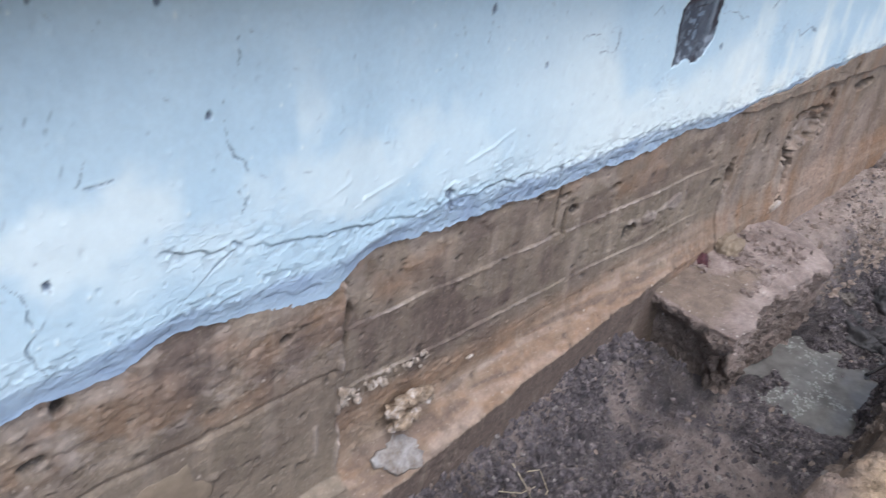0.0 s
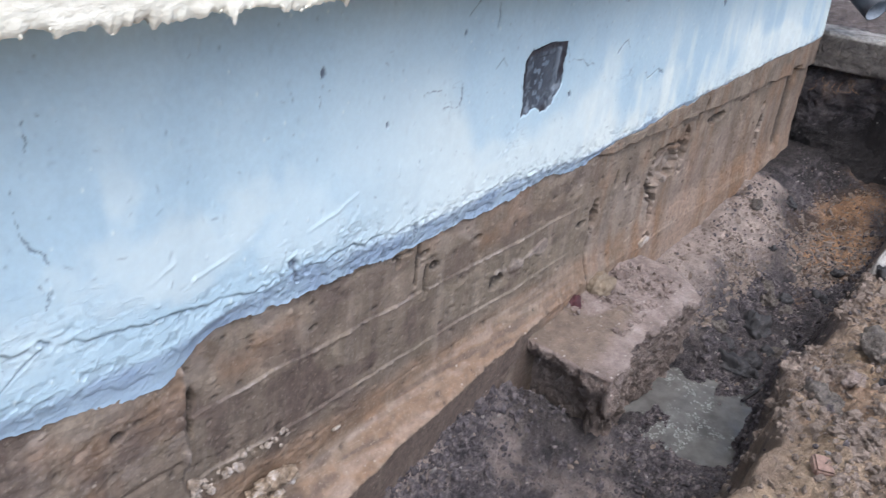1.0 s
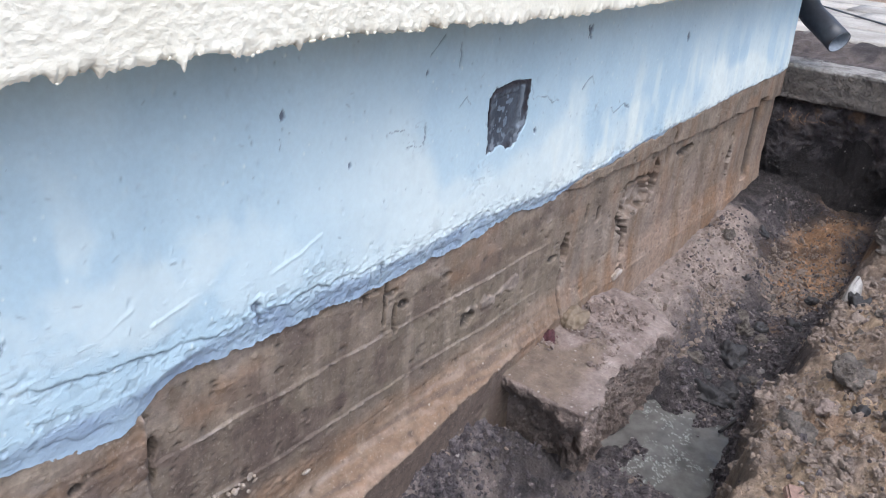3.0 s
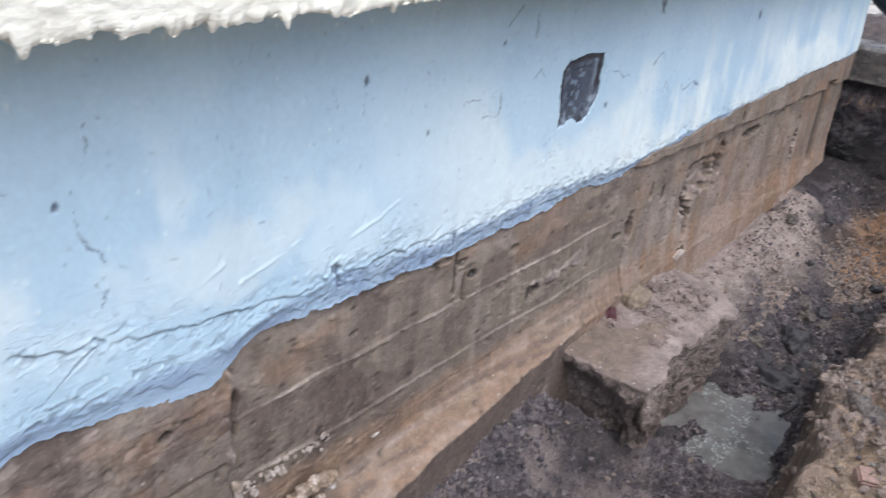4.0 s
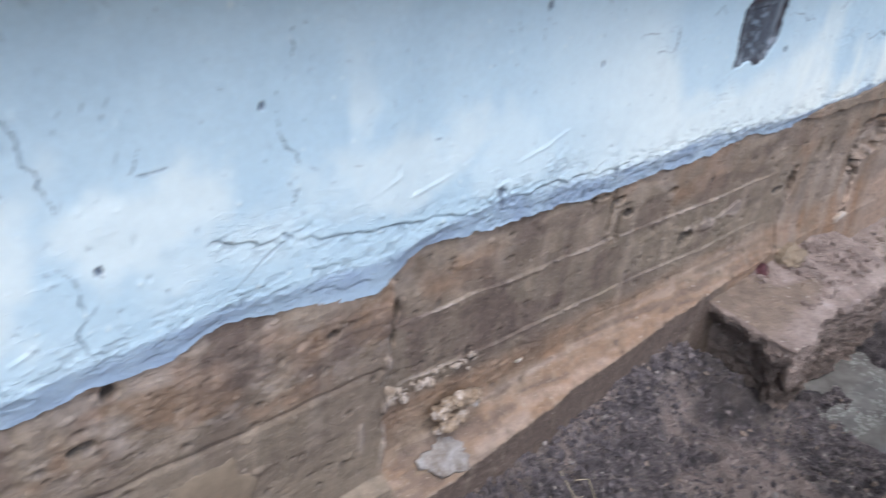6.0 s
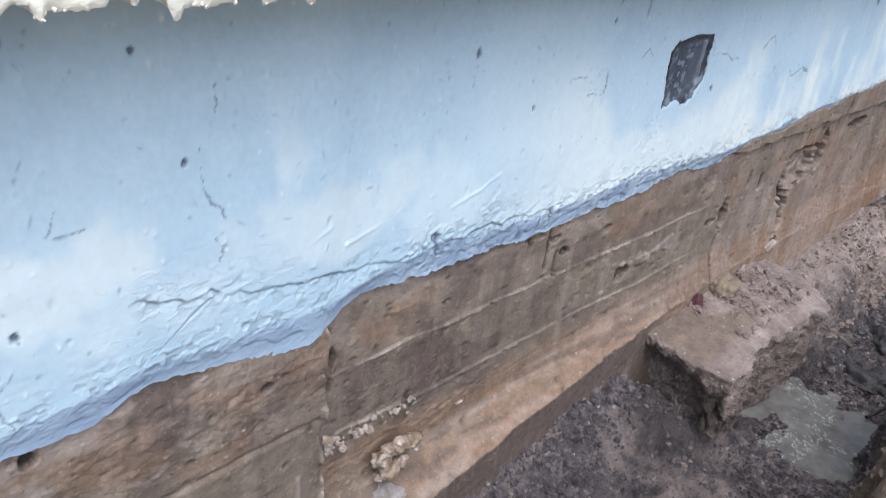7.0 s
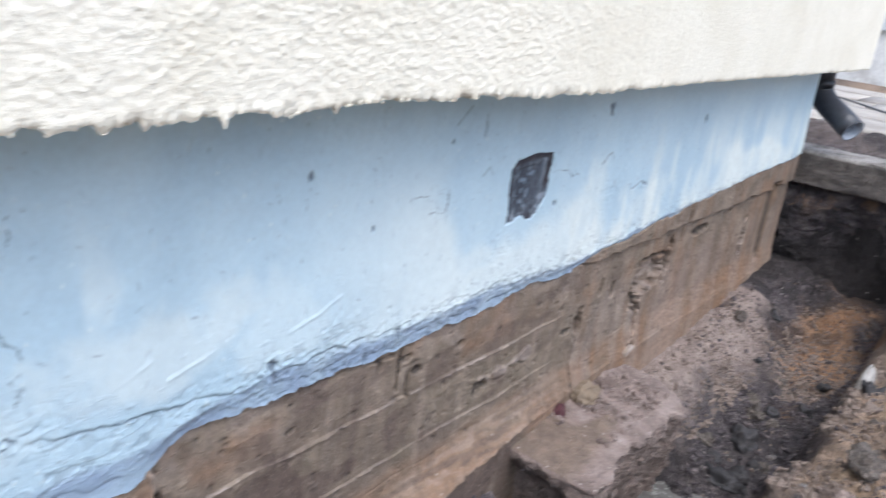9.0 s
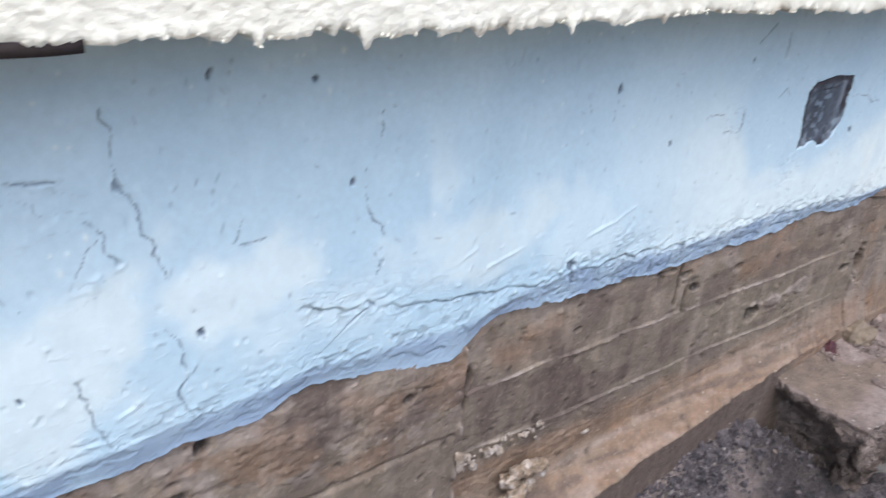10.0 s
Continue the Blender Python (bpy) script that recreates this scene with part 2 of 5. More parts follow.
DARKSTONE = material("wet dark stone", [(0.02, 0.019, 0.021), (0.038, 0.035, 0.037), (0.065, 0.058, 0.058)], 0.04, 0.7, 0.7, 0.006)
PLASTER = material("pale mortar crumbs", [(0.22, 0.165, 0.12), (0.36, 0.30, 0.25), (0.50, 0.44, 0.40)], 0.02, 0.9, 0.6, 0.004)
SHERD = material("white glazed sherd", [(0.26, 0.24, 0.225), (0.44, 0.42, 0.40)], 0.03, 0.5, 0.4, 0.004)
FLAKE = material("pale grey plaster flake", [(0.15, 0.115, 0.09), (0.245, 0.22, 0.205), (0.33, 0.315, 0.305)], 0.025, 0.85, 0.6, 0.004)
MORTAR = material("ochre mortar lump", [(0.15, 0.105, 0.07), (0.30, 0.225, 0.16), (0.56, 0.50, 0.46)], 0.022, 0.9, 0.9, 0.005, step=0.003)
BRICK = material("red brick shard", [(0.19, 0.125, 0.10), (0.25, 0.16, 0.13), (0.30, 0.21, 0.175)], 0.03, 0.9, 0.6, 0.004)
MUD = material("smooth dried mud", [(0.165, 0.125, 0.088), (0.205, 0.158, 0.112), (0.24, 0.188, 0.136)], 0.08, 0.75, 0.3, 0.01, mottle=0.35)
PIPE = material("dark grey painted steel", [(0.035, 0.038, 0.048), (0.05, 0.054, 0.065)], 0.1, 0.38, 0.1, 0.01)
PIPEIN = material("pale grey pipe lining", [(0.30, 0.34, 0.40), (0.38, 0.42, 0.48)], 0.05, 0.5, 0.1, 0.01)
VENT = material("dark slate grey vent panel", [(0.038, 0.046, 0.062), (0.062, 0.073, 0.095), (0.09, 0.104, 0.13)], 0.05, 0.7, 0.6, 0.005, [("pale", (0.34, 0.39, 0.45)), ("rust", (0.032, 0.024, 0.030))], stretch=(1, 1, 0.35))
APRON = material("weathered concrete slab", [(0.16, 0.145, 0.13), (0.40, 0.37, 0.345), (0.56, 0.53, 0.50)], 0.10, 0.9, 0.7, 0.008, [("side", (0.15, 0.13, 0.118))], step=0.004)
relief(APRON, (0.035, 0.35, 0.62, 0.012, None, EVEN), (0.010, 0.4, 0.65, 0.004, None, EVEN))
PAVER = material("pale concrete paving", [(0.30, 0.275, 0.25), (0.40, 0.37, 0.34), (0.48, 0.45, 0.42)], 0.3, 0.9, 0.4, 0.008, vary=0.5)
FARWALL = material("pale grey-blue render", [(0.60, 0.645, 0.675), (0.64, 0.68, 0.705), (0.66, 0.70, 0.72)], 1.2, 0.9, 0.4, 0.02, mottle=0.3)
FARBASE = material("flaking white plaster", [(0.36, 0.335, 0.31), (0.76, 0.765, 0.75), (0.80, 0.80, 0.79)], 0.6, 0.9, 0.5, 0.02, mottle=0.4)
STRIP = material("dark brown strip", [(0.018, 0.012, 0.012), (0.035, 0.024, 0.023)], 0.05, 0.95, 0.5, 0.006)
TWIG = material("black root", [(0.012, 0.01, 0.01), (0.025, 0.021, 0.02)], 0.02, 0.8, 0.4, 0.003)
STRAW = material("dry straw", [(0.30, 0.25, 0.17), (0.42, 0.36, 0.26)], 0.02, 0.8, 0.2, 0.003)
RUSTY = material("rusty dry grass", [(0.16, 0.085, 0.045), (0.27, 0.15, 0.08), (0.36, 0.22, 0.12)], 0.02, 0.8, 0.2, 0.003)
RAG = material("dark red scrap", [(0.05, 0.016, 0.02), (0.10, 0.028, 0.035)], 0.03, 0.8, 0.5, 0.004)


def water_material():
    mat = material("murky puddle water", [(0.108, 0.102, 0.096), (0.16, 0.152, 0.143)], 0.12, 0.12, 0.12, 0.03, [("foam", (0.42, 0.43, 0.41))], step=0.003)
    mat.node_tree.nodes["Principled BSDF"].inputs["IOR"].default_value = 1.33
    return mat


WATER = water_material()

# ---- the house wall ----
CORNER, FACADE_END = 3.06, 3.27


def columns(a, b, fine, rate, at=-0.4):
    """Places from a to b, finest near the place at, and wider apart away from it."""
    out = [a]
    while out[-1] < b:
        out.append(out[-1] + fine + rate * max(0, abs(out[-1] - at) - 0.7))
    out[-1] = b
    return np.array(out)


def coat_foot(x):
    """Height of the ragged lower edge of the blue coat."""
    z = np.interp(x, [-1.6, -0.96, -0.88, -0.78, -0.66, -0.58, -0.535, -0.505, -0.41, -0.32, -0.25, -0.232, -0.218, -0.19, -0.15, -0.05, 0.12, 0.32, 0.52, 0.74, 1.0, 1.4, 1.85, 2.4, 3.1],
                  [-0.07, -0.058, -0.060, -0.047, -0.047, -0.045, -0.030, -0.020, -0.033, -0.046, -0.054, -0.050, -0.038, -0.022, -0.015, -0.010, -0.020, -0.026, -0.024, -0.010, -0.013, 0.014, 0.036, 0.066, 0.075])
    return z + 0.007 * grain(x, x * 0, 0.075, 3, 4) + 0.0012 * grain(x, x * 0, 0.007, 2, 2) + 0.004 * smooth(-0.2, -0.1, x) * np.maximum(0, grain(x, x * 0, 0.022, 9, 3))


def coat_seam(x):
    """Height of the ridge above the inward-sloping foot of the coat."""
    z = np.interp(x, [-1.6, -0.96, -0.88, -0.75, -0.67, -0.59, -0.51, -0.45, -0.29, -0.19, -0.11, -0.06, 0.0, 0.12, 0.28, 0.45, 0.61, 1.0, 1.4, 2.0, 3.1],
                  [-0.02, -0.014, -0.016, -0.006, 0.002, 0.010, 0.016, 0.015, 0.009, 0.015, 0.030, 0.036, 0.045, 0.036, 0.022, 0.028, 0.034, 0.016, 0.046, 0.066, 0.095])
    return z + 0.004 * grain(x, x * 0, 0.07, 8, 3)


def coat_lap(x):
    """Height of the broken edge of the upper layer of the coat."""
    z = np.interp(x, [-0.53, -0.46, -0.42, -0.34, -0.25, -0.14, -0.06, -0.008, 0.012, 0.13, 0.27, 0.45, 0.62, 1.0], [0.112, 0.096, 0.090, 0.070, 0.060, 0.041, 0.040, 0.053, 0.040, 0.042, 0.030, 0.040, 0.040, 0.020])
    return z + 0.005 * grain(x, x * 0, 0.03, 301, 3)


FACADE_FOOT = 0.485
VX0, VX1 = 0.634, 0.794

house = tagged(new("wall_house"), "cream house wall over a pale blue plinth", "wall", kind="structure")

# foundation concrete
fx = columns(-1.7, CORNER, 0.0030, 0.0008)
fz = np.concatenate([np.linspace(-1.0, -0.66, 12)[:-1], np.arange(-0.66, 0.10, 0.0022)])
X, Z = np.meshgrid(fx, fz)
left = 1 - smooth(-0.226, -0.212, X + 0.006 * grain(Z, Z * 0, 0.05, 4, 2))
y_right = 0.008 + 0 * X
# board marks: small fins left where two boards met
for zb, out, wide in ((-0.148, 0.005, 0.0022), (-0.278, 0.004, 0.0020)):
    zl = zb + 0.004 * grain(X, X * 0, 0.15, int(-zb * 1000), 3)
    fin = np.exp(-((Z - zl) / wide) ** 2) * np.clip(0.5 + 0.6 * grain(X, X * 0, 0.07, 21, 3) + 0.5 * grain(X, X * 0, 0.012, 23, 2), 0.0, 1.3) * (1 - smooth(0.85, 1.1, X))
    y_right -= out * fin
    y_right += 0.0022 * smooth(zl - 0.001, zl + 0.003, Z) * (1 - smooth(0.8, 1.1, X))
# the sloping toe of the footing and its upright face
toe_top = np.interp(X, [-0.25, 0.25, 0.7, 1.2, 3.2], [-0.437, -0.382, -0.325, -0.30, -0.30]) + 0.004 * grain(X, X * 0, 0.2, 5, 2)
toe_low = np.interp(X, [-0.25, -0.1, 0.25, 0.7, 0.9, 3.2], [-0.497, -0.490, -0.437, -0.392, -0.39, -0.42]) + 0.004 * grain(X, X * 0, 0.06, 6, 3)
run = np.clip((toe_top + 0.02 - Z) / (toe_top + 0.02 - toe_low), 0, 1)
toe_out = np.interp(X, [-0.2, 0.0, 0.3, 0.7, 1.0, 1.3], [0.082, 0.078, 0.064, 0.052, 0.030, 0.014])
toe = toe_out * run**1.7
y_right -= toe
y_right += (0.04 * toe_out * smooth(0.0, 0.085, toe_low - Z) + 0.003) * (Z < toe_low) * (1 - smooth(0.8, 1.3, X))
# left, coarser render lying proud, with its own joint and a lower step
y_left = -0.004 + 0.002 * grain(X, Z, 0.22, 11, 2) + 0.004 * np.exp(-((Z + 0.218 + 0.004 * grain(X, X * 0, 0.1, 12, 2)) / 0.006) ** 2)
y_left -= 0.030 * smooth(-0.452, -0.466, Z + 0.004 * grain(X, X * 0, 0.08, 14, 2)) + 0.02 * smooth(-0.466, -0.56, Z)
rough_left = smooth(-0.02, -0.10, Z) * (1 - smooth(-0.14, -0.22, Z))
y_left += (0.0011 * grain(X * 0.8, Z, 0.014, 13, 3) + 0.0009 * smooth(0.05, 0.12, grain(X * 0.8, Z, 0.02, 19, 3))) * (0.15 + rough_left)
Y = y_left * left + y_right * (1 - left)
Y += 0.0010 * grain(X, Z, 0.05, 15, 3) + 0.0004 * grain(X, Z, 0.010, 16, 2) + 0.0016 * smooth(0.25, 0.45, grain(X * 0.8, Z, 0.018, 24, 3)) * smooth(0.0, 0.4, grain(X, Z, 0.15, 25, 2))
# shallow slips along the toe
Y += 0.0014 * smooth(0.1, 0.16, grain(X * 0.4 + 0.3 * Z, Z, 0.04, 26, 3)) * smooth(toe_top + 0.02, toe_top - 0.005, Z) * (Z > toe_low + 0.006) * (1 - left)
far_part = smooth(1.0, 1.16, X)
Y += 0.003 * grain(X * 0.6, Z, 0.2, 17, 1) * far_part
# upper strip under the coat at the far end stands out over a flat panel
strip = -0.012 - 0.02 * (X - 1.1) / 2 + 0.006 * grain(X, X * 0, 0.08, 18, 3)
Y -= 0.017 * smooth(strip - 0.003, strip + 0.003, Z) * far_part
# ragged arris where the left render ends
arris = np.exp(-(((X + 0.219 + 0.003 * grain(Z, Z * 0, 0.04, 27, 3)) / 0.0045) ** 2)) * np.clip(0.5 + 0.9 * grain(Z, Z * 0, 0.03, 28, 3), 0, 1) * smooth(-0.46, -0.42, Z)
Y -= 0.010 * arris
fin_two = np.exp(-(((X + 0.268 + 0.004 * grain(Z, Z * 0, 0.05, 306, 3)) / 0.004) ** 2)) * np.clip(0.5 + 0.9 * grain(Z, Z * 0, 0.03, 307, 3), 0, 1) * smooth(-0.44, -0.41, Z) * smooth(-0.25, -0.30, Z)
Y -= 0.003 * fin_two
Y += 0.03 * smooth(0.012, 0.022, Z - coat_foot(X))
hole_shade = np.zeros_like(X)


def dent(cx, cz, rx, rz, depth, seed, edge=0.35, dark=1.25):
    """Spalls a ragged hollow into the concrete. dark: how much shade is put into its colour."""
    global Y, hole_shade
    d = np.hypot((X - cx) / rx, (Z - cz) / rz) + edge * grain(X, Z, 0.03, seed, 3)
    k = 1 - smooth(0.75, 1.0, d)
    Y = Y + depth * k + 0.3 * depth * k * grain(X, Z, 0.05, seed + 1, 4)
    hole_shade = np.maximum(hole_shade, k * dark * np.clip(0.8 + 0.5 * grain(X, Z, 0.02, seed + 2, 2), 0, 1))


dent(1.58, -0.155, 0.125, 0.065, 0.026, 41, 0.25, 0.1)
dent(1.475, -0.190, 0.034, 0.070, 0.034, 43)
dent(1.525, -0.30, 0.022, 0.14, 0.032, 45, 0.55)
dent(1.705, -0.125, 0.030, 0.065, 0.036, 47)
dent(1.56, -0.100, 0.12, 0.016, 0.026, 48)
dent(1.30, -0.14, 0.012, 0.03, 0.014, 50)
dent(1.22, -0.115, 0.009, 0.035, 0.012, 52)
dent(2.25, -0.055, 0.05, 0.009, 0.016, 54)
dent(1.115, -0.205, 0.026, 0.055, 0.032, 49)
dent(1.05, -0.20, 0.035, 0.012, 0.016, 62)
dent(1.10, -0.31, 0.009, 0.10, 0.016, 51)
dent(1.96, -0.072, 0.08, 0.018, 0.024, 53)
dent(1.79, -0.035, 0.016, 0.055, 0.018, 55)
dent(2.52, -0.21, 0.024, 0.10, 0.026, 57, 0.6)
groove = smooth(2.755, 2.765, X + 0.006 * grain(Z, Z * 0, 0.06, 312, 2)) * smooth(2.875, 2.865, X) * smooth(-0.37, -0.35, Z) * smooth(0.0, -0.02, Z)
Y += 0.028 * groove
# shade inside the groove, put into the colour
hole_shade = np.maximum(hole_shade, groove)
dent(0.645, -0.228, 0.030, 0.020, 0.018, 61)
dent(0.40, -0.10, 0.016, 0.012, 0.012, 64)
dent(0.28, -0.05, 0.012, 0.02, 0.010, 66)
dent(-0.200, -0.118, 0.011, 0.028, 0.030, 63, 0.3, 1.3)
dent(-0.203, -0.170, 0.005, 0.026, 0.014, 163, 0.4, 1.2)
dent(0.357, -0.060, 0.022, 0.010, 0.014, 165, 0.5, 1.1)
dent(0.372, -0.125, 0.007, 0.034, 0.014, 167, 0.5, 1.1)
dent(0.30, -0.040, 0.030, 0.006, 0.010, 169, 0.5, 1.1)
dent(0.06, -0.10, 0.012, 0.007, 0.012, 171, 0.5, 1.1)
dent(0.55, -0.085, 0.016, 0.010, 0.012, 173, 0.5, 1.1)
dent(0.34, -0.075, 0.007, 0.05, 0.012, 65)
dent(-0.33, -0.105, 0.010, 0.008, 0.016, 67)
dent(-0.70, -0.135, 0.02, 0.010, 0.012, 69)
dent(-0.66, -0.062, 0.014, 0.016, 0.018, 71)
pits = random.Random(9)
for _ in range(800):
    px, pz, r = pits.uniform(-1.2, 2.7), pits.uniform(-0.42, 0.02), pits.choice((0.0018, 0.002, 0.0025, 0.003, 0.004, 0.0055))
    cols = slice(*np.searchsorted(fx, (px - 0.02, px + 0.02)))
    k = np.exp(-((np.hypot((X[:, cols] - px) * pits.uniform(0.5, 1), Z[:, cols] - pz) / r) ** 2))
    if pits.random() < 0.45:
        Y[:, cols] -= 0.003 * k
    else:
        Y[:, cols] += 0.004 * k
        # pits are darkened in colour for the shade in them
        hole_shade[:, cols] = np.maximum(hole_shade[:, cols], 0.75 * k)
# fine grooves along the toe
for zg in (-0.335,):
    Y += 0.0011 * np.exp(-(((Z - zg - 0.01 * X - 0.004 * grain(X, X * 0, 0.12, int(-1000 * zg), 3)) / 0.003) ** 2)) * (1 - left) * (1 - smooth(0.7, 1.0, X)) * np.clip(0.5 + grain(X, X * 0, 0.1, int(-2000 * zg), 2), 0, 1)
# crusty horizontal board grain
Y += 0.0003 * np.maximum(0, grain(X * 0.5, Z, 0.012, 79, 3)) * (1 - 0.6 * far_part)
# upright face below the toe, its shade put into the colour
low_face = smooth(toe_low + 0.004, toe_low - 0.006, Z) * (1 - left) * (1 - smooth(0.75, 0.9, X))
drip = np.clip(grain(X, Z * 0.12, 0.05, 72, 3) * 1.2, 0, 1)
ochre = np.clip(np.maximum(run * (1 - 0.75 * far_part) * np.clip(0.8 + 0.5 * grain(X * 0.3, Z, 0.06, 305, 3), 0.3, 1), 0.75 * smooth(-0.29, -0.33, Z) * (0.7 + 0.4 * grain(X * 0.4, Z, 0.05, 128, 3))) * (1 - left) * 0.9 * (1 - low_face) + smooth(1.2, 1.9, X) * 0.35 * smooth(-0.05, -0.25, Z) + 0.5 * drip * far_part, 0, 1)
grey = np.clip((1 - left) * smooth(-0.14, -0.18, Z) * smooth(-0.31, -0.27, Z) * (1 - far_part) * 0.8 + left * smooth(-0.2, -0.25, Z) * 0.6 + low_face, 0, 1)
light = np.exp(-((Z + 0.148 - 0.004 * grain(X, X * 0, 0.15, 148, 3)) / 0.0020) ** 2) + np.exp(-((Z + 0.278 - 0.004 * grain(X, X * 0, 0.15, 278, 3)) / 0.0018) ** 2) * 0.6
light = np.clip(light * (1 - left) * (1 - smooth(0.7, 1.1, X)) * np.clip(0.12 + 1.2 * grain(X, X * 0, 0.05, 73, 3) + 0.9 * grain(X, Z, 0.009, 71, 2), 0, 1), 0, 1)
light = np.maximum(light, np.maximum(0.75 * arris, 0.6 * fin_two))
light = np.maximum(light, 0.35 * np.exp(-((Z - toe_top) / 0.005) ** 2) * (1 - left) * (1 - smooth(0.6, 0.9, X)) * np.clip(0.4 + grain(X, X * 0, 0.07, 129, 3), 0, 1))
light = np.maximum(light, 0.4 * left * rough_left * smooth(0.25, 0.55, grain(X * 0.7, Z, 0.022, 130, 3)))
light = np.maximum(light, 0.3 * np.exp(-((Z - toe_low - 0.010) / 0.010) ** 2) * np.clip(grain(X * 0.5, Z, 0.04, 78, 3) * 1.4, 0, 1) * (1 - left) * (1 - smooth(0.5, 0.8, X)))
rust = np.clip(0.65 * smooth(-0.03, -0.08, Z) * smooth(-0.17, -0.12, Z) * left * np.clip(grain(X, Z, 0.12, 75, 3) + 0.3, 0, 1) + 0.6 * np.clip(grain(X, Z, 0.1, 76, 3), 0, 1) * smooth(-0.15, -0.1, Z) * (1 - left), 0, 1)
streak = np.clip(1.5 * grain(X, Z * 0.08, 0.022, 120, 3) - 0.1, 0, 1) * np.clip(0.5 + grain(X, Z, 0.2, 121, 2), 0, 1)
# real streaks and blots, plus painted shade on the upright face
stain_shade = np.clip(0.28 * streak * (1 - 0.6 * left) * smooth(-0.33, -0.2, Z) + 0.5 * smooth(0.1, 0.5, grain(X * 0.5, Z, 0.06, 122, 3)) * (1 - far_part * 0.6) * smooth(-0.36, -0.28, Z) + 0.9 * low_face + 0.32 * smooth(0.1, 0.45, grain(X, Z * 0.45, 0.10, 142, 4)) * (1 - 0.5 * far_part) * smooth(-0.40, -0.3, Z), 0, 1)
patch = (1 - smooth(0.6, 0.9, np.hypot((X - 0.76) / 0.13, (Z + 0.205 - 0.06 * (X - 0.76)) / 0.022) + 0.5 * grain(X, Z, 0.04, 123, 3)))
Y -= 0.005 * patch
light = np.maximum(light, 0.55 * patch)
light = np.maximum(light, 0.11 * smooth(0.35, 0.7, grain(X, Z * 0.12, 0.03, 143, 3)) * smooth(-0.36, -0.3, Z))
salts = smooth(0.05, 0.5, grain(X, Z, 0.05, 140, 4)) * smooth(-0.09, -0.03, Z - coat_foot(X) + 0.03 * grain(X, X * 0, 0.1, 141, 2)) * (1 - far_part)
light = np.maximum(light, salts * (0.25 + 0.15 * left))
inner = 1 - smooth(0.6, 1.0, np.hypot((X - 1.60) / 0.11, (Z + 0.155) / 0.06) + 0.3 * grain(X, Z, 0.03, 124, 3))
light = np.maximum(light, 0.5 * inner * np.clip(0.6 + grain(X, Z, 0.02, 125, 2), 0, 1))
bands = grain(X * 0.12 + 0.02 * grain(X, Z, 0.1, 310, 2), Z, 0.016, 308, 3)
on_toe = smooth(0.02, 0.3, run) * (1 - left) * (1 - low_face) * (1 - smooth(0.9, 1.2, X))
light = np.maximum(light, 0.18 * on_toe * smooth(0.15, 0.6, bands))
stain_shade = np.maximum(stain_shade, 0.55 * on_toe * smooth(-0.1, -0.6, bands))
wash = grain(X, Z * 0.2, 0.09, 317, 3)
light = np.maximum(light, 0.30 * far_part * smooth(-0.08, -0.2, Z) * np.clip(0.5 + wash, 0, 1))
# rusty and pale patches on the left render
blot = grain(X, Z, 0.11, 309, 4)
rust = np.clip(np.maximum(rust, left * 0.5 * smooth(0.0, 0.4, blot + 0.6 * smooth(-0.80, -0.92, X)) * smooth(-0.24, -0.18, Z)), 0, 1)
light = np.clip(np.maximum(light, left * rough_left * 0.35 * smooth(0.15, 0.45, grain(X * 0.8, Z, 0.013, 311, 3)) * smooth(-0.3, 0.2, -blot)), 0, 1)
me = sheet("foundation", X, Y, Z, CONCRETE, back=0.34, ochre=ochre, grey=grey, light=light, rust=rust, stain_shade=stain_shade, hole_shade=hole_shade)
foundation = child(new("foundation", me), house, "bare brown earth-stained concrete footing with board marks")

# blue coat
cx = columns(-1.7, CORNER - 0.004, 0.0021, 0.0014)
rise = np.concatenate([np.linspace(0, 0.26, 80), np.linspace(0.26, 1, 190)[1:]])
X, V = np.meshgrid(cx, rise)
foot = coat_foot(X)
Z = foot + V * (0.62 - foot)
seam = coat_seam(X)
up = smooth(0, 1, (Z - foot) / (seam - foot))
leftward = smooth(-0.16, -0.26, X)
Y = 0.0040 - 0.0113 * leftward - (0.0100 - 0.0020 * leftward) * up + 0.010 * smooth(0.06, 0.36, Z)
Y -= 0.007 * smooth(0.95, 1.25, X)
Y -= 0.0014 * np.exp(-((Z - seam) / 0.005) ** 2) * np.clip(0.5 + grain(X, X * 0, 0.06, 81, 3), 0, 1.4)
Y += 0.0030 * grain(X, Z, 0.30, 82, 2) + 0.0009 * grain(X, Z, 0.07, 83, 2) + 0.0003 * grain(X, Z, 0.012, 84, 2)
low_zone = 1 - smooth(0.03, 0.16, Z - foot)
Y += low_zone * 0.0004 * grain(X * 0.45, Z, 0.028, 85, 3)
crack_shade = np.zeros_like(X)
# the upper layer ends in a broken lip with a hollow under it
lz = coat_lap(X)
along = smooth(-0.54, -0.50, X) * (1 - 0.6 * smooth(0.25, 0.6, X)) * (1 - smooth(0.85, 1.0, X)) * np.clip(0.75 + 0.7 * grain(X, X * 0, 0.08, 302, 2), 0.15, 1)
under = lz - Z
Y += 0.0036 * along * smooth(-0.001, 0.001, under) * np.exp(-np.maximum(0, under) / 0.016)
Y -= 0.0006 * along * np.exp(-(((under + 0.004) / 0.004) ** 2))
# shadow line under the broken lip, painted into the colour
crack_shade = np.maximum(crack_shade, 0.9 * along * np.exp(-(((under - 0.0018) / 0.0019) ** 2)) * np.clip(0.55 + 1.2 * grain(X, X * 0, 0.02, 303, 2), 0, 1))
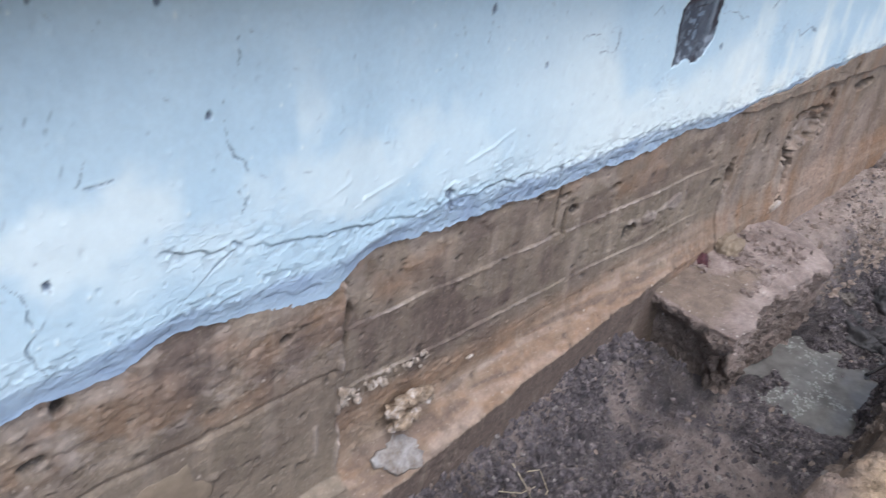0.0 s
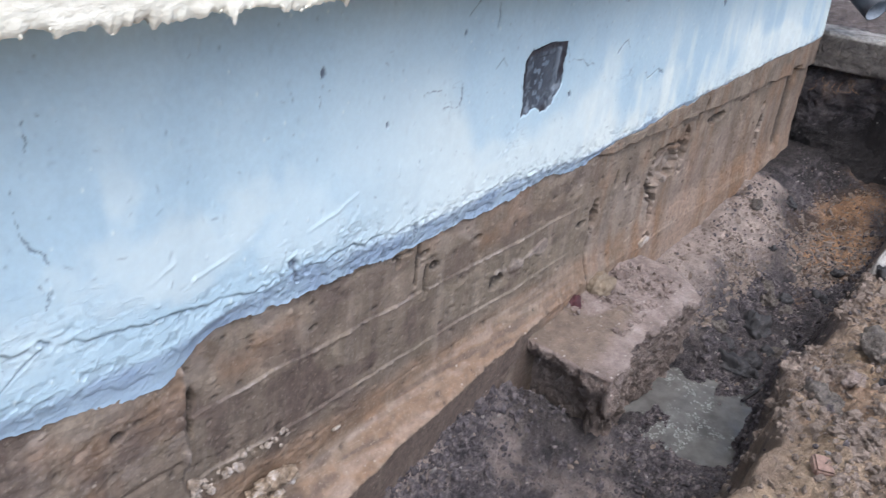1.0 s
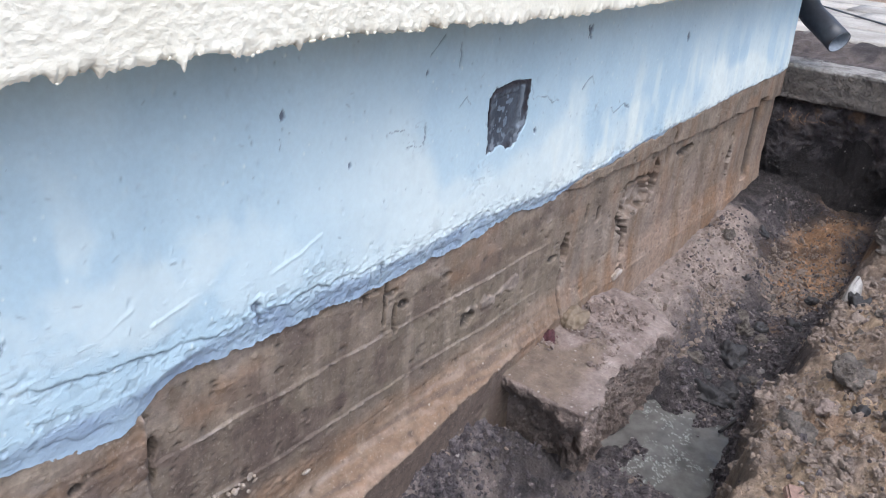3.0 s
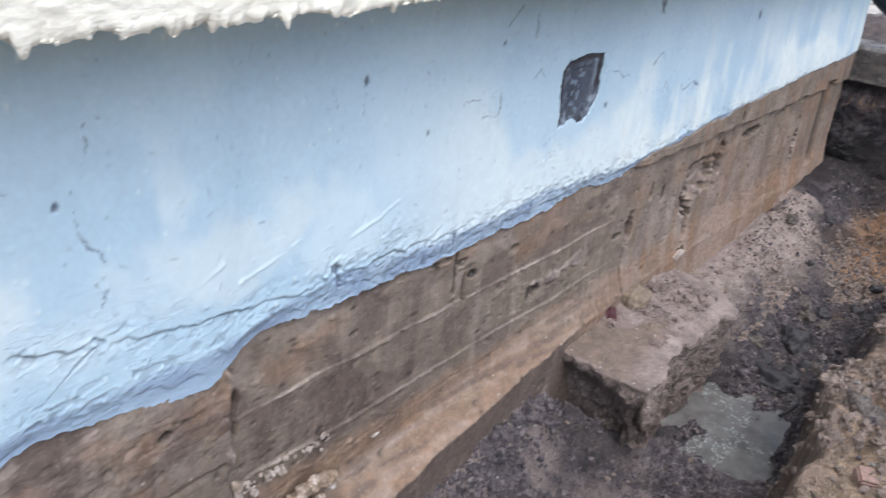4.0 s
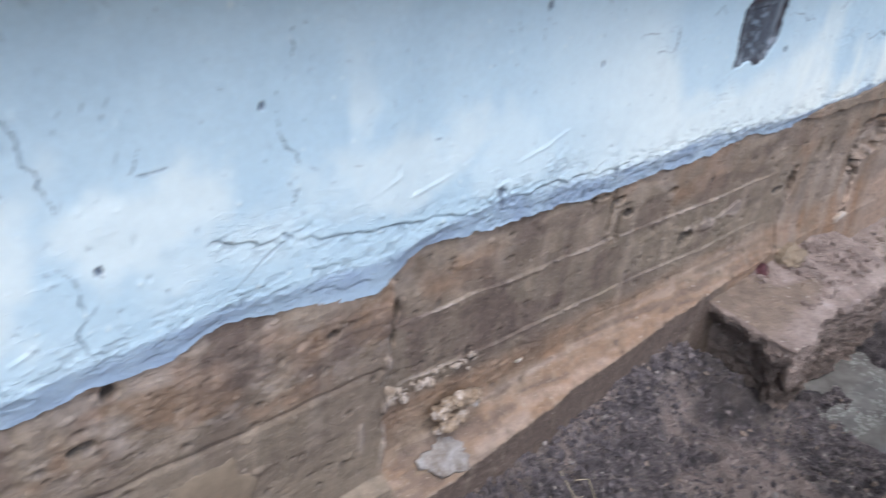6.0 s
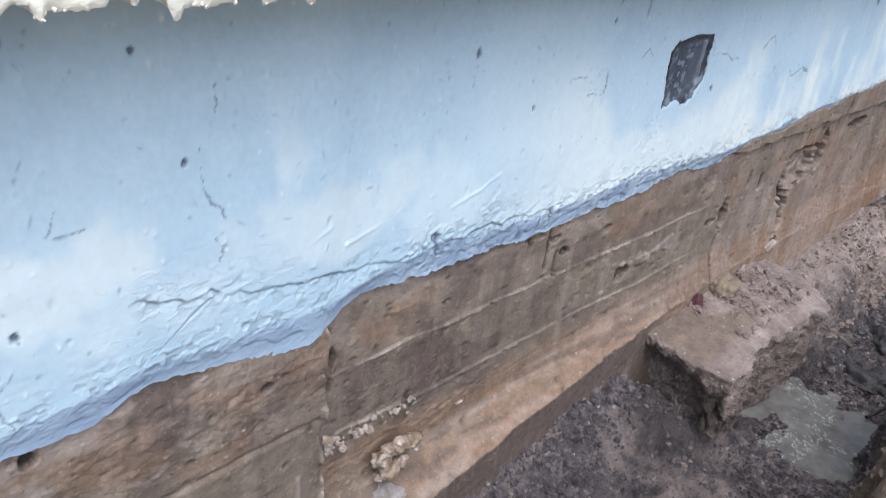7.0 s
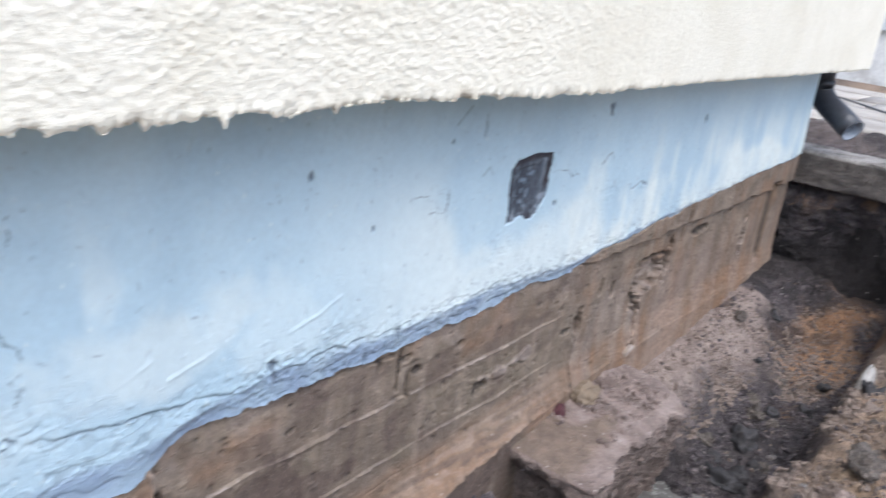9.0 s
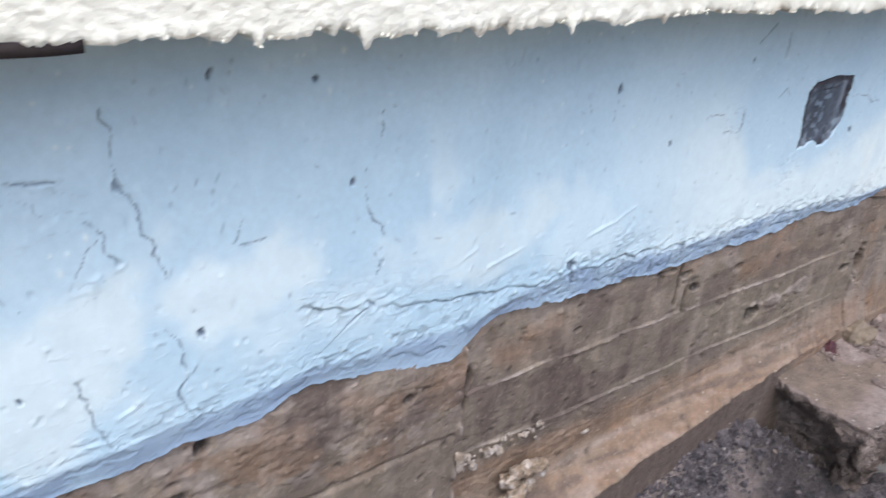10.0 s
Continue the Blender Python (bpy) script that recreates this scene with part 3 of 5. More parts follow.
# a second broken line of crevices in the crumbling foot, their shade put into the colour
sub = coat_foot(X) + 0.45 * (seam - coat_foot(X)) + 0.006 * grain(X, X * 0, 0.035, 313, 3)
crumble = smooth(0.0, 0.25, grain(X, X * 0, 0.05, 314, 3)) * smooth(-0.14, -0.05, X) * smooth(1.2, 0.7, X) + 0.6 * smooth(0.1, 0.3, grain(X, X * 0, 0.06, 315, 3)) * smooth(-0.14, -0.2, X)
Y += 0.0022 * crumble * smooth(-0.001, 0.001, sub - Z) * np.exp(-np.maximum(0, sub - Z) / 0.008)
crack_shade = np.maximum(crack_shade, 0.75 * crumble * np.exp(-(((sub - Z - 0.0014) / 0.0017) ** 2)))
grit = smooth(0.42, 0.5, grain(X * 0.7, Z, 0.009, 316, 2)) * smooth(0.012, 0.0, Z - seam) * smooth(-0.25, 0.05, X)
Y += 0.0015 * grit
crack_shade = np.maximum(crack_shade, 0.45 * grit)
# short lips and chips, thickest round the seams
near_seam = np.maximum(np.exp(-(((Z - seam) / 0.03) ** 2)), along * np.exp(-((under / 0.03) ** 2)))
lips = random.Random(17)
for n in range(330):
    px = lips.uniform(-1.0, 1.3)
    close = n % 3
    pz = float(coat_seam(np.array([px]))[0]) + lips.gauss(0.012, 0.016) if close else lips.uniform(0.03, 0.42)
    if close == 2 and -0.5 < px < 0.7:
        pz = float(coat_lap(np.array([px]))[0]) + lips.gauss(0.0, 0.012)
    long, turn, high = lips.uniform(0.003, 0.010) * (1 if close else 0.7), lips.gauss(0.1, 0.5) if close else lips.uniform(-1.4, 1.4), lips.uniform(0.0006, 0.0017)
    cols = slice(*np.searchsorted(cx, (px - 0.025, px + 0.025)))
    dx, dz = X[:, cols] - px, Z[:, cols] - pz
    a, b = dx * math.cos(turn) + dz * math.sin(turn), dz * math.cos(turn) - dx * math.sin(turn) + 14 * lips.uniform(-1, 1) * dx**2
    end = np.exp(-((a / long) ** 4))
    Y[:, cols] -= high * end * np.exp(-((b / 0.0017) ** 2))
    # painted shadow just under each lip
    crack_shade[:, cols] = np.maximum(crack_shade[:, cols], lips.uniform(0.1, 0.55) * end * np.exp(-(((b + 0.0026) / 0.0014) ** 2)))
gap = smooth(0.45, 0.52, grain(X * 0.6, Z, 0.012, 114, 3)) * near_seam
Y += 0.0016 * gap
crack_shade = np.maximum(crack_shade, 0.3 * gap)
# blistered, crumbling fields
for bx, bz, r in ((-0.815, 0.300, 0.045), (-0.40, 0.095, 0.05), (0.385, 0.255, 0.04), (-0.775, 0.205, 0.025), (0.62, 0.13, 0.05), (0.12, 0.075, 0.05), (1.12, 0.20, 0.05)):
    field = np.exp(-((np.hypot(X - bx, (Z - bz) * 1.3) / r) ** 2))
    Y += 0.0010 * field * grain(X * 0.8, Z, 0.011, 131, 2)
    Y -= 0.0012 * field * smooth(0.1, 0.16, grain(X * 0.6, Z, 0.017, 132, 2))
    crack_shade = np.maximum(crack_shade, 0.4 * field * smooth(0.09, 0.02, np.abs(grain(X * 0.6, Z, 0.02, 133, 2))))
wob = 0.0055 * grain(X, Z, 0.022, 88, 4)
NEAR_CRACKS = [
    ([(-0.742, 0.40), (-0.741, 0.338), (-0.719, 0.29), (-0.712, 0.254), (-0.687, 0.196)], 0.0024),
    ([(-0.701, 0.138), (-0.685, 0.115), (-0.681, 0.043), (-0.672, 0.0)], 0.0022),
    ([(-0.773, 0.28), (-0.762, 0.259), (-0.746, 0.224)], 0.0032),
    ([(-0.767, 0.254), (-0.785, 0.222)], 0.0018),
    ([(-0.845, 0.33), (-0.824, 0.326), (-0.795, 0.328)], 0.0026),
    ([(-0.401, 0.362), (-0.398, 0.331)], 0.0020),
    ([(-0.427, 0.289), (-0.418, 0.236), (-0.403, 0.187)], 0.0016),
    ([(-0.414, 0.165), (-0.4, 0.139)], 0.0020),
    ([(-0.598, 0.250), (-0.608, 0.224)], 0.0013),
    ([(-0.600, 0.219), (-0.575, 0.217)], 0.0013),
    ([(-0.802, 0.095), (-0.79, 0.029), (-0.773, -0.005)], 0.0022),
    ([(-0.418, 0.09), (-0.466, 0.058), (-0.509, 0.026)], 0.0016),
    ([(-0.424, 0.094), (-0.414, 0.088)], 0.0050),
]
FAR_CRACKS = [
    ([(0.797, 0.308), (0.815, 0.272), (0.857, 0.268), (0.93, 0.246)], 0.0028),
    ([(1.05, 0.262), (1.075, 0.282), (1.097, 0.290), (1.11, 0.272)], 0.0030),
    ([(0.52, 0.292), (0.545, 0.310), (0.556, 0.290)], 0.0026),
    ([(0.052, 0.315), (0.052, 0.298)], 0.0026),
    ([(1.22, 0.19), (1.24, 0.17), (1.31, 0.19), (1.34, 0.17)], 0.0034),
    ([(0.268, 0.030), (0.272, -0.018)], 0.0034),
    ([(0.456, 0.433), (0.42, 0.404)], 0.0026),
    ([(0.516, 0.418), (0.513, 0.373)], 0.0024),
    ([(0.31, 0.277), (0.359, 0.276)], 0.0015),
    ([(0.354, 0.238), (0.41, 0.239), (0.409, 0.272)], 0.0015),
    ([(-0.012, 0.062), (-0.004, 0.035), (0.004, 0.018)], 0.0050),
    ([(0.30, 0.03), (0.305, -0.005)], 0.0030),
]
for points, wide in NEAR_CRACKS + FAR_CRACKS:
    d = near_line(X + wob, Z + wob * 0.7, points)
    wide = wide * 0.74 * np.clip(0.85 + 0.6 * grain(X, Z, 0.035, 89, 2), 0.4, 1.5)
    k = np.exp(-((d / wide) ** 2))
    Y += np.minimum(1.2 * wide, 0.003) * k
    crack_shade = np.maximum(crack_shade, np.where(wide > 0.0028, 1.0, 0.82) * k)
    Y -= 0.5 * wide * np.exp(-(((d - 2.2 * wide) / wide) ** 2))
# fine grit in the foot strip
Y += (0.0003 * grain(X, Z, 0.0055, 127, 2) + 0.0008 * (1 - leftward) * grain(X * 0.7, Z, 0.011, 137, 3)) * smooth(0.012, -0.006, Z - seam)
# scratched ridges
for points in ([(-0.322, 0.103), (-0.226, 0.133)], [(-0.197, 0.096), (-0.119, 0.113)], [(-0.763, 0.032), (-0.702, 0.057)], [(0.02, 0.10), (0.14, 0.135)]):
    Y -= 0.0016 * np.exp(-((near_line(X + wob, Z, points) / 0.0028) ** 2)) * np.clip(0.5 + grain(X, Z, 0.04, 126, 2), 0.1, 1)
# knocks and pits
for px, pz, r in ((1.057, 0.399, 0.013), (1.741, 0.331, 0.012), (0.055, 0.349, 0.007), (0.208, 0.238, 0.005), (0.413, 0.372, 0.006), (0.833, 0.193, 0.007), (-0.446, 0.272, 0.0055), (-0.655, 0.115, 0.005), (-0.86, 0.09, 0.004), (-0.5, 0.41, 0.004), (-0.63, 0.425, 0.005)):
    d = np.hypot(X - px, (Z - pz) * 0.7) / r + 0.5 * grain(X, Z, 0.008, int(1000 + 100 * px), 2)
    k = 1 - smooth(0.5, 1.0, d)
    Y += 0.004 * k
    crack_shade = np.maximum(crack_shade, k)
dots = random.Random(5)
fleck = np.zeros_like(X)
for _ in range(950):
    px, pz, r = dots.uniform(-1.2, 2.9), dots.uniform(0.0, 0.47), dots.choice((0.0018, 0.002, 0.0025, 0.003, 0.0042))
    cols = slice(*np.searchsorted(cx, (px - 0.02, px + 0.02)))
    d = np.hypot(X[:, cols] - px, (Z[:, cols] - pz) * dots.uniform(0.5, 1.2)) / r
    k = np.exp(-(d**2))
    if dots.random() < 0.6:
        Y[:, cols] -= 0.0017 * k
        fleck[:, cols] = np.maximum(fleck[:, cols], (0.8 if r < 0.003 else 0.15) * k)
    else:
        Y[:, cols] += 0.002 * k
        crack_shade[:, cols] = np.maximum(crack_shade[:, cols], (0.5 if r < 0.0022 else 0.12) * k)
# paler worn fields
white = 0.75 * smooth(0.0, 0.8, grain(X, Z, 0.30, 91, 3) + 0.55 * smooth(0.26, 0.08, Z) - 0.15)
white *= smooth(-0.1, 0.5, X)
for ax, az, rx, rz, much in ((-0.86, 0.125, 0.125, 0.09, 0.95), (-0.60, 0.150, 0.075, 0.060, 0.9), (-0.50, 0.10, 0.10, 0.045, 0.5), (-0.305, 0.255, 0.026, 0.085, 0.7), (-0.21, 0.145, 0.11, 0.045, 0.75), (0.02, 0.13, 0.07, 0.06, 0.5), (0.50, 0.10, 0.12, 0.045, 0.8), (0.77, 0.09, 0.15, 0.04, 0.7), (1.03, 0.17, 0.05, 0.10, 0.8), (1.35, 0.11, 0.12, 0.06, 0.7)):
    d = (np.abs((X - ax) / rx) ** 3 + np.abs((Z - az) / rz) ** 3) ** (1 / 3) + 0.65 * grain(X, Z, 0.085, int(900 + 100 * ax), 4)
    white = np.maximum(white, 0.68 * much * smooth(1.5, 0.55, d))
white += 0.6 * smooth(-0.1, 0.8, grain(X, Z * 0.3, 0.07, 92, 3)) * smooth(0.7, 1.2, X)
white = np.clip(np.maximum(white * smooth(0.40, 0.2, Z) * (0.15 + 0.85 * up), fleck), 0, 1)
# bluer old coat on the foot, deepened for shade on its inward slope
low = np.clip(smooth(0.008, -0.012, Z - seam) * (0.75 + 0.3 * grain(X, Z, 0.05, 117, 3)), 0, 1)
# opening for the vent
VENT_TOP = ([0.0, 0.05, 0.12, 0.55, 1.0], [0.292, 0.300, 0.309, 0.319, 0.316])
VENT_LOW = ([0.0, 0.12, 0.34, 0.48, 0.66, 0.8, 0.92, 1.0], [0.172, 0.175, 0.187, 0.171, 0.172, 0.192, 0.206, 0.225])
u = (X - VX0) / (VX1 - VX0) + 0.02 * grain(X, Z, 0.02, 93, 2)
wz = 0.003 * grain(X, Z, 0.015, 94, 3)
inside = (u > 0) & (u < 1) & (Z > np.interp(u, *VENT_LOW) + wz) & (Z < np.interp(u, *VENT_TOP) + wz)
Y = np.where(inside, 0.006, Y)
worn = np.clip(near_seam + 0.04 + 0.3 * smooth(0.2, 0.6, grain(X, Z, 0.12, 304, 3)) * smooth(0.3, 0.15, Z) + 0.5 * smooth(0.0, -0.02, Z - seam), 0, 1)
me = sheet("plinth_coat", X, Y, Z, COAT, back=0.30, white=white, low=low, crack_shade=np.where(inside, 0.9, crack_shade), worn=worn)
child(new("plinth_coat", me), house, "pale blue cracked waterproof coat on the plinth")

# vent panel set into the coat: an inner plate within a scuffed rim
U, V = np.meshgrid(np.linspace(0, 1, 90), np.linspace(0, 1, 90))
low_z, top_z = np.interp(U, *VENT_LOW), np.interp(U, *VENT_TOP)
X, Z = VX0 + U * (VX1 - VX0), low_z + V * (top_z - low_z)
inner = smooth(0.13, 0.17, U) * smooth(0.66, 0.62, U - 0.08 * (V - 0.5)) * smooth(0.10, 0.2, V) * smooth(0.86, 0.82, V)
Y = 0.001 + 0.0012 * grain(X, Z, 0.012, 95, 3) + 0.0045 * inner + 0.002 * smooth(0.1, 0.3, grain(X, Z, 0.014, 96, 2)) * (1 - inner)
bar = np.exp(-(((U - 0.77 - 0.06 * (V - 0.5)) / 0.045) ** 2))
Y -= 0.004 * bar
chips = np.clip(1.6 * grain(X, Z, 0.011, 97, 3) + 0.2, 0, 1)
pale = 0.7 * np.clip(0.75 * bar * np.clip(0.8 + grain(X, Z * 0.4, 0.014, 98, 3), 0, 1) + 0.8 * smooth(0.34, 0.12, V + 0.1 * grain(X, Z, 0.02, 99, 2)) * chips + 0.45 * np.exp(-(((U - 0.09) / 0.05) ** 2)) * chips + 0.3 * smooth(0.82, 0.88, V) * smooth(0.95, 0.9, V) * chips, 0, 1)
rust = np.clip(np.exp(-(((U - 0.93) / 0.06) ** 2)) * smooth(0.2, 0.4, V) + smooth(0.90, 0.97, V) + 0.8 * np.exp(-(((U - 0.55) / 0.1) ** 2)) * smooth(0.16, 0.05, V) + smooth(0.04, 0.01, U), 0, 1) * 0.9
vent = new("vent_panel", sheet("vent_panel", X, Y, Z, VENT, back=0.02, pale=pale, rust=rust))
child(vent, house, "dark slate grey vent panel with scuffed edges")

# roughcast facade, hanging over the plinth
sx = columns(-1.8, FACADE_END, 0.0021, 0.0012)
sv = np.concatenate([np.linspace(0, 0.03, 9), np.linspace(0.03, 0.36, 160)[1:], np.linspace(0.36, 2.9, 30)[1:]])
X, V = np.meshgrid(sx, sv)
ragged = 0.0055 * smooth(-0.2, 0.35, grain(sx, sx * 0, 0.026, 101, 3)) + 0.0018 * smooth(0.0, 0.2, grain(sx, sx * 0, 0.008, 102, 2)) + 0.004 * grain(sx, sx * 0, 0.12, 103, 3)
ragged *= 1 - 0.6 * smooth(0.3, 1.2, sx)
for px, drop, wide in ((-0.237, 0.010, 0.0035), (-0.061, 0.009, 0.0045), (-0.331, 0.010, 0.006), (-0.43, 0.006, 0.010), (-0.523, 0.012, 0.006), (-0.56, 0.007, 0.004), (-0.64, 0.009, 0.005), (-0.377, 0.006, 0.008)):
    ragged = ragged + drop * np.exp(-(((sx - px) / wide) ** 4))
ragged = ragged * smooth(-0.80, -0.74, sx)
foot = FACADE_FOOT + 0.007 - 0.006 * smooth(0.1, 0.5, sx) - ragged
edge_x, edge_z = sx, foot
Z = np.where(V < 0.03, foot + V / 0.03 * (FACADE_FOOT + 0.03 - foot), FACADE_FOOT + V)
rough = 0.0006 * grain(X * 0.7 + 0.25 * Z, Z, 0.012, 104, 2) + 0.0009 * smooth(0.0, 0.5, grain(X * 0.7 + 0.2 * Z, Z, 0.0058, 105, 2))
rough *= 0.25 + 0.75 * smooth(1.1, 0.1, X)
Y = -0.150 - rough + 0.003 * grain(X, Z, 0.6, 107, 2) + 0.003 * smooth(0.006, 0.0, V) + 0.003 * (1 - smooth(0, 0.02, V)) * grain(X, X * 0, 0.01, 108, 2)
grime = np.clip(np.exp(-(((X - 0.20) / 0.035) ** 2)) * smooth(0.03, 0.0, V) * 0.8 + 0.5 * smooth(0.02, 0.0, V) * np.clip(grain(X, X * 0, 0.05, 109, 2), 0, 1), 0, 1)
me = sheet("facade_render", X, Y, Z, STUCCO, back=0.0, lip=FACADE_FOOT + 0.002, grime=grime, coarse=0.3 + 0.7 * smooth(1.2, 0.0, X))
child(new("facade_render", me), house, "cream roughcast render with a ragged dripping edge")

# the rest of the house, round the corner
bm = bmesh.new()
box(bm, (-3.5, 0.36, -0.9), (CORNER - 0.01, 5.0, 3.35))
box(bm, (CORNER - 0.30, 0.30, -0.9), (CORNER - 0.005, 5.0, 0.62))
box(bm, (-3.5, 0.03, -0.9), (-1.705, 0.36, 0.62))
part("plinth_body", bm, COAT, house, flat=True)
bm = bmesh.new()
box(bm, (CORNER + 0.005, -0.002, FACADE_FOOT + 0.004), (FACADE_END - 0.004, 5.0, 3.37))
box(bm, (-3.5, -0.15, FACADE_FOOT + 0.004), (-1.805, -0.002, 3.37))
part("facade_body", bm, STUCCO, house, flat=True)
# added near-black strip, standing in for the dark gap under the render edge
bm = bmesh.new()
box(bm, (-1.8, -0.1475, FACADE_FOOT + 0.000), (-0.79, -0.03, FACADE_FOOT + 0.012))
bmesh.ops.subdivide_edges(bm, edges=[e for e in bm.edges if abs(e.verts[0].co.x - e.verts[1].co.x) > 0.5], cuts=40)
for v in bm.verts:
    v.co.z += 0.003 * noise.noise(v.co * 14)
part("starter_strip", bm, STRIP, house, "added dark strip standing in for the gap under the render edge")

# ---- ground, trench and far end ----
TRENCH_END = 3.22
WATER_LEVEL = -0.715


def ground_height(x, y):
    floor = np.interp(x, [-2.5, 0.2, 0.6, 0.85, 1.0, 1.25, 1.5, 1.8, 2.2, 2.6, 3.1], [-0.60, -0.655, -0.645, -0.65, -0.715, -0.75, -0.70, -0.68, -0.67, -0.60, -0.49])
    floor = floor + 0.012 * grain(x, y, 0.22, 201, 3)
    # soil banked against the wall
    heap = np.interp(x, [-1.5, -0.15, 0.05, 0.5, 0.75], [0.055, 0.095, 0.11, 0.175, 0.17])
    z = floor + heap * np.exp(-((np.minimum(y, 0) / 0.115) ** 2)) * (1 - smooth(0.58, 0.8, x)) + 0.10 * np.exp(-(((x - 0.72) / 0.075) ** 2) - ((y + 0.13) / 0.12) ** 2)
    # sandy shelf along the wall past the broken slab
    shelf = np.interp(x, [1.2, 1.95, 2.4, 3.0], [-0.53, -0.50, -0.455, -0.41])
    k = smooth(-0.36, -0.06, y + 0.05 * grain(x, y, 0.15, 202, 3)) * smooth(1.2, 1.6, x)
    z = z * (1 - k) + shelf * k
    z = z + 0.075 * np.exp(-(((x - 2.75) / 0.20) ** 2) - ((y + 0.42) / 0.11) ** 2)
    # bank on the outer side
    edge = np.interp(x, [0.95, 1.2], [-0.665, -0.60]) + 0.03 * grain(x, x * 0, 0.3, 203, 2) + 0.015 * grain(x, y, 0.06, 204, 2)
    crest = np.interp(x, [-2.0, 0.4, 0.8, 1.2, 1.9, 2.4, 2.75, 3.1], [-0.36, -0.36, -0.37, -0.44, -0.50, -0.45, -0.30, -0.06])
    bank = np.minimum(crest + 0.30 * np.maximum(0, edge - y) + 0.02 * grain(x, y, 0.16, 205, 3) + 0.016 * np.abs(grain(x, y, 0.055, 214, 3)) + 0.010 * np.abs(grain(x, y, 0.022, 215, 2)), 0.085)
    k = smooth(edge + 0.085, edge, y)
    z = z * (1 - k) + bank * k
    # fine relief, stronger on dark crumbs and on the bank
    crumbs = np.clip(0.65 + 0.8 * grain(x, y, 0.2, 206, 2), 0.32, 1)
    z = z + 0.016 * crumbs * grain(x, y, 0.07, 207, 3) + 0.016 * crumbs * (1 - np.abs(grain(x, y, 0.040, 208, 3))) - 0.010 * crumbs + 0.006 * crumbs * np.abs(grain(x, y, 0.012, 209, 2))
    near = smooth(1.0, 0.8, x) * smooth(-0.62, -0.5, y)
    z = z + near * (0.012 * np.abs(grain(x, y, 0.030, 212, 2)) + 0.006 * grain(x, y, 0.014, 213, 2))
    # upright end of the trench and the untouched ground round it
    end = TRENCH_END + 0.025 * grain(y, z, 0.12, 210, 3)
    k = smooth(end - 0.012, end + 0.03, x)
    z = z * (1 - k) + (0.085 + 0.010 * grain(x, y, 0.05, 211, 3)) * k
    z = z + (0.015 * smooth(3.2, 3.32, x) + 0.045 * smooth(3.5, 3.95, x + 0.08 * grain(x, y, 0.15, 216, 2))) * smooth(4.6, 4.2, x) * smooth(-2.4, -1.8, y)
    around = np.maximum.reduce([smooth(-1.6, -2.6, y), smooth(-1.6, -2.4, x), smooth(0.55, 0.75, y)])
    return z * (1 - around) + 0.085 * around


def spread(a, b, fine, lo, hi):
    """Places fine between a and b, and ever wider out to lo and hi."""
    mid = list(np.arange(a, b, fine))
    step, out = fine, []
    v = mid[-1]
    while v < hi:
        step *= 1.25
        v += step
        out.append(v)
    step, before, v = fine, [], a
    while v > lo:
        step *= 1.25
        v -= step
        before.append(v)
    return np.array(before[::-1] + mid + out)


gx, gy = spread(-0.35, 3.26, 0.0055, -300, 300), spread(-1.05, 0.06, 0.0048, -300, 300)
X, Yg = np.meshgrid(gx, gy)
Z = ground_height(X, Yg)
n1 = grain(X, Yg, 0.16, 221, 4)
sand = smooth(1.3, 1.6, X) * smooth(-0.27, -0.13, Yg + 0.07 * n1) * smooth(2.75, 2.5, X + 0.2 * n1)
sand = np.maximum(sand, 0.5 * smooth(0.05, 0.5, grain(X, Yg, 0.15, 222, 4)) * smooth(-0.6, -0.5, Yg) * smooth(1.2, 0.9, X))
sand = np.maximum(sand, 0.6 * np.clip(0.5 + n1, 0, 1) * smooth(-0.13, -0.07, Yg) * smooth(0.8, 0.6, X))
bank = smooth(-0.55, -0.62, Yg + 0.03 * n1) * np.clip(0.75 + 0.5 * n1, 0.2, 1)
clay = smooth(0.95, 0.35, np.hypot((X - 2.65) / 0.6, (Yg + 0.38) / 0.19) + 0.35 * n1)
clay = np.maximum(clay, 0.45 * smooth(0.45, 0.8, grain(X, Yg, 0.2, 223, 2)) * smooth(-0.6, -0.7, Yg))
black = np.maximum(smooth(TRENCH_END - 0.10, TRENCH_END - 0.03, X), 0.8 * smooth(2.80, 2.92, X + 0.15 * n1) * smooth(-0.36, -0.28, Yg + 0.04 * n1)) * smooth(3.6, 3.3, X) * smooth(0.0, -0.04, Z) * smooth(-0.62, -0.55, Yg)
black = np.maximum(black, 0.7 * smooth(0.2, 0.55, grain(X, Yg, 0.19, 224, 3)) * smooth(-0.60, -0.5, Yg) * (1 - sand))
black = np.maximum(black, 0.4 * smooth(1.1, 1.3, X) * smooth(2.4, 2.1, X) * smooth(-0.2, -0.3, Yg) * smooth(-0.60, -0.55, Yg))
# dark heap at the slab's left end, with its shadow put into the colour
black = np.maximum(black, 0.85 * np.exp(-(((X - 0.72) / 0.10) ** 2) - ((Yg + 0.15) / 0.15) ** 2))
outside = np.maximum(0.25 * smooth(-1.3, -2.0, Yg), smooth(4, 8, X))
verts = np.stack([X, Yg, Z], -1).reshape(-1, 3)
ids = np.arange(X.size).reshape(X.shape)
quads = np.stack([ids[:-1, :-1], ids[:-1, 1:], ids[1:, 1:], ids[1:, :-1]], -1).reshape(-1, 4)
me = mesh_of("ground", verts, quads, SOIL)
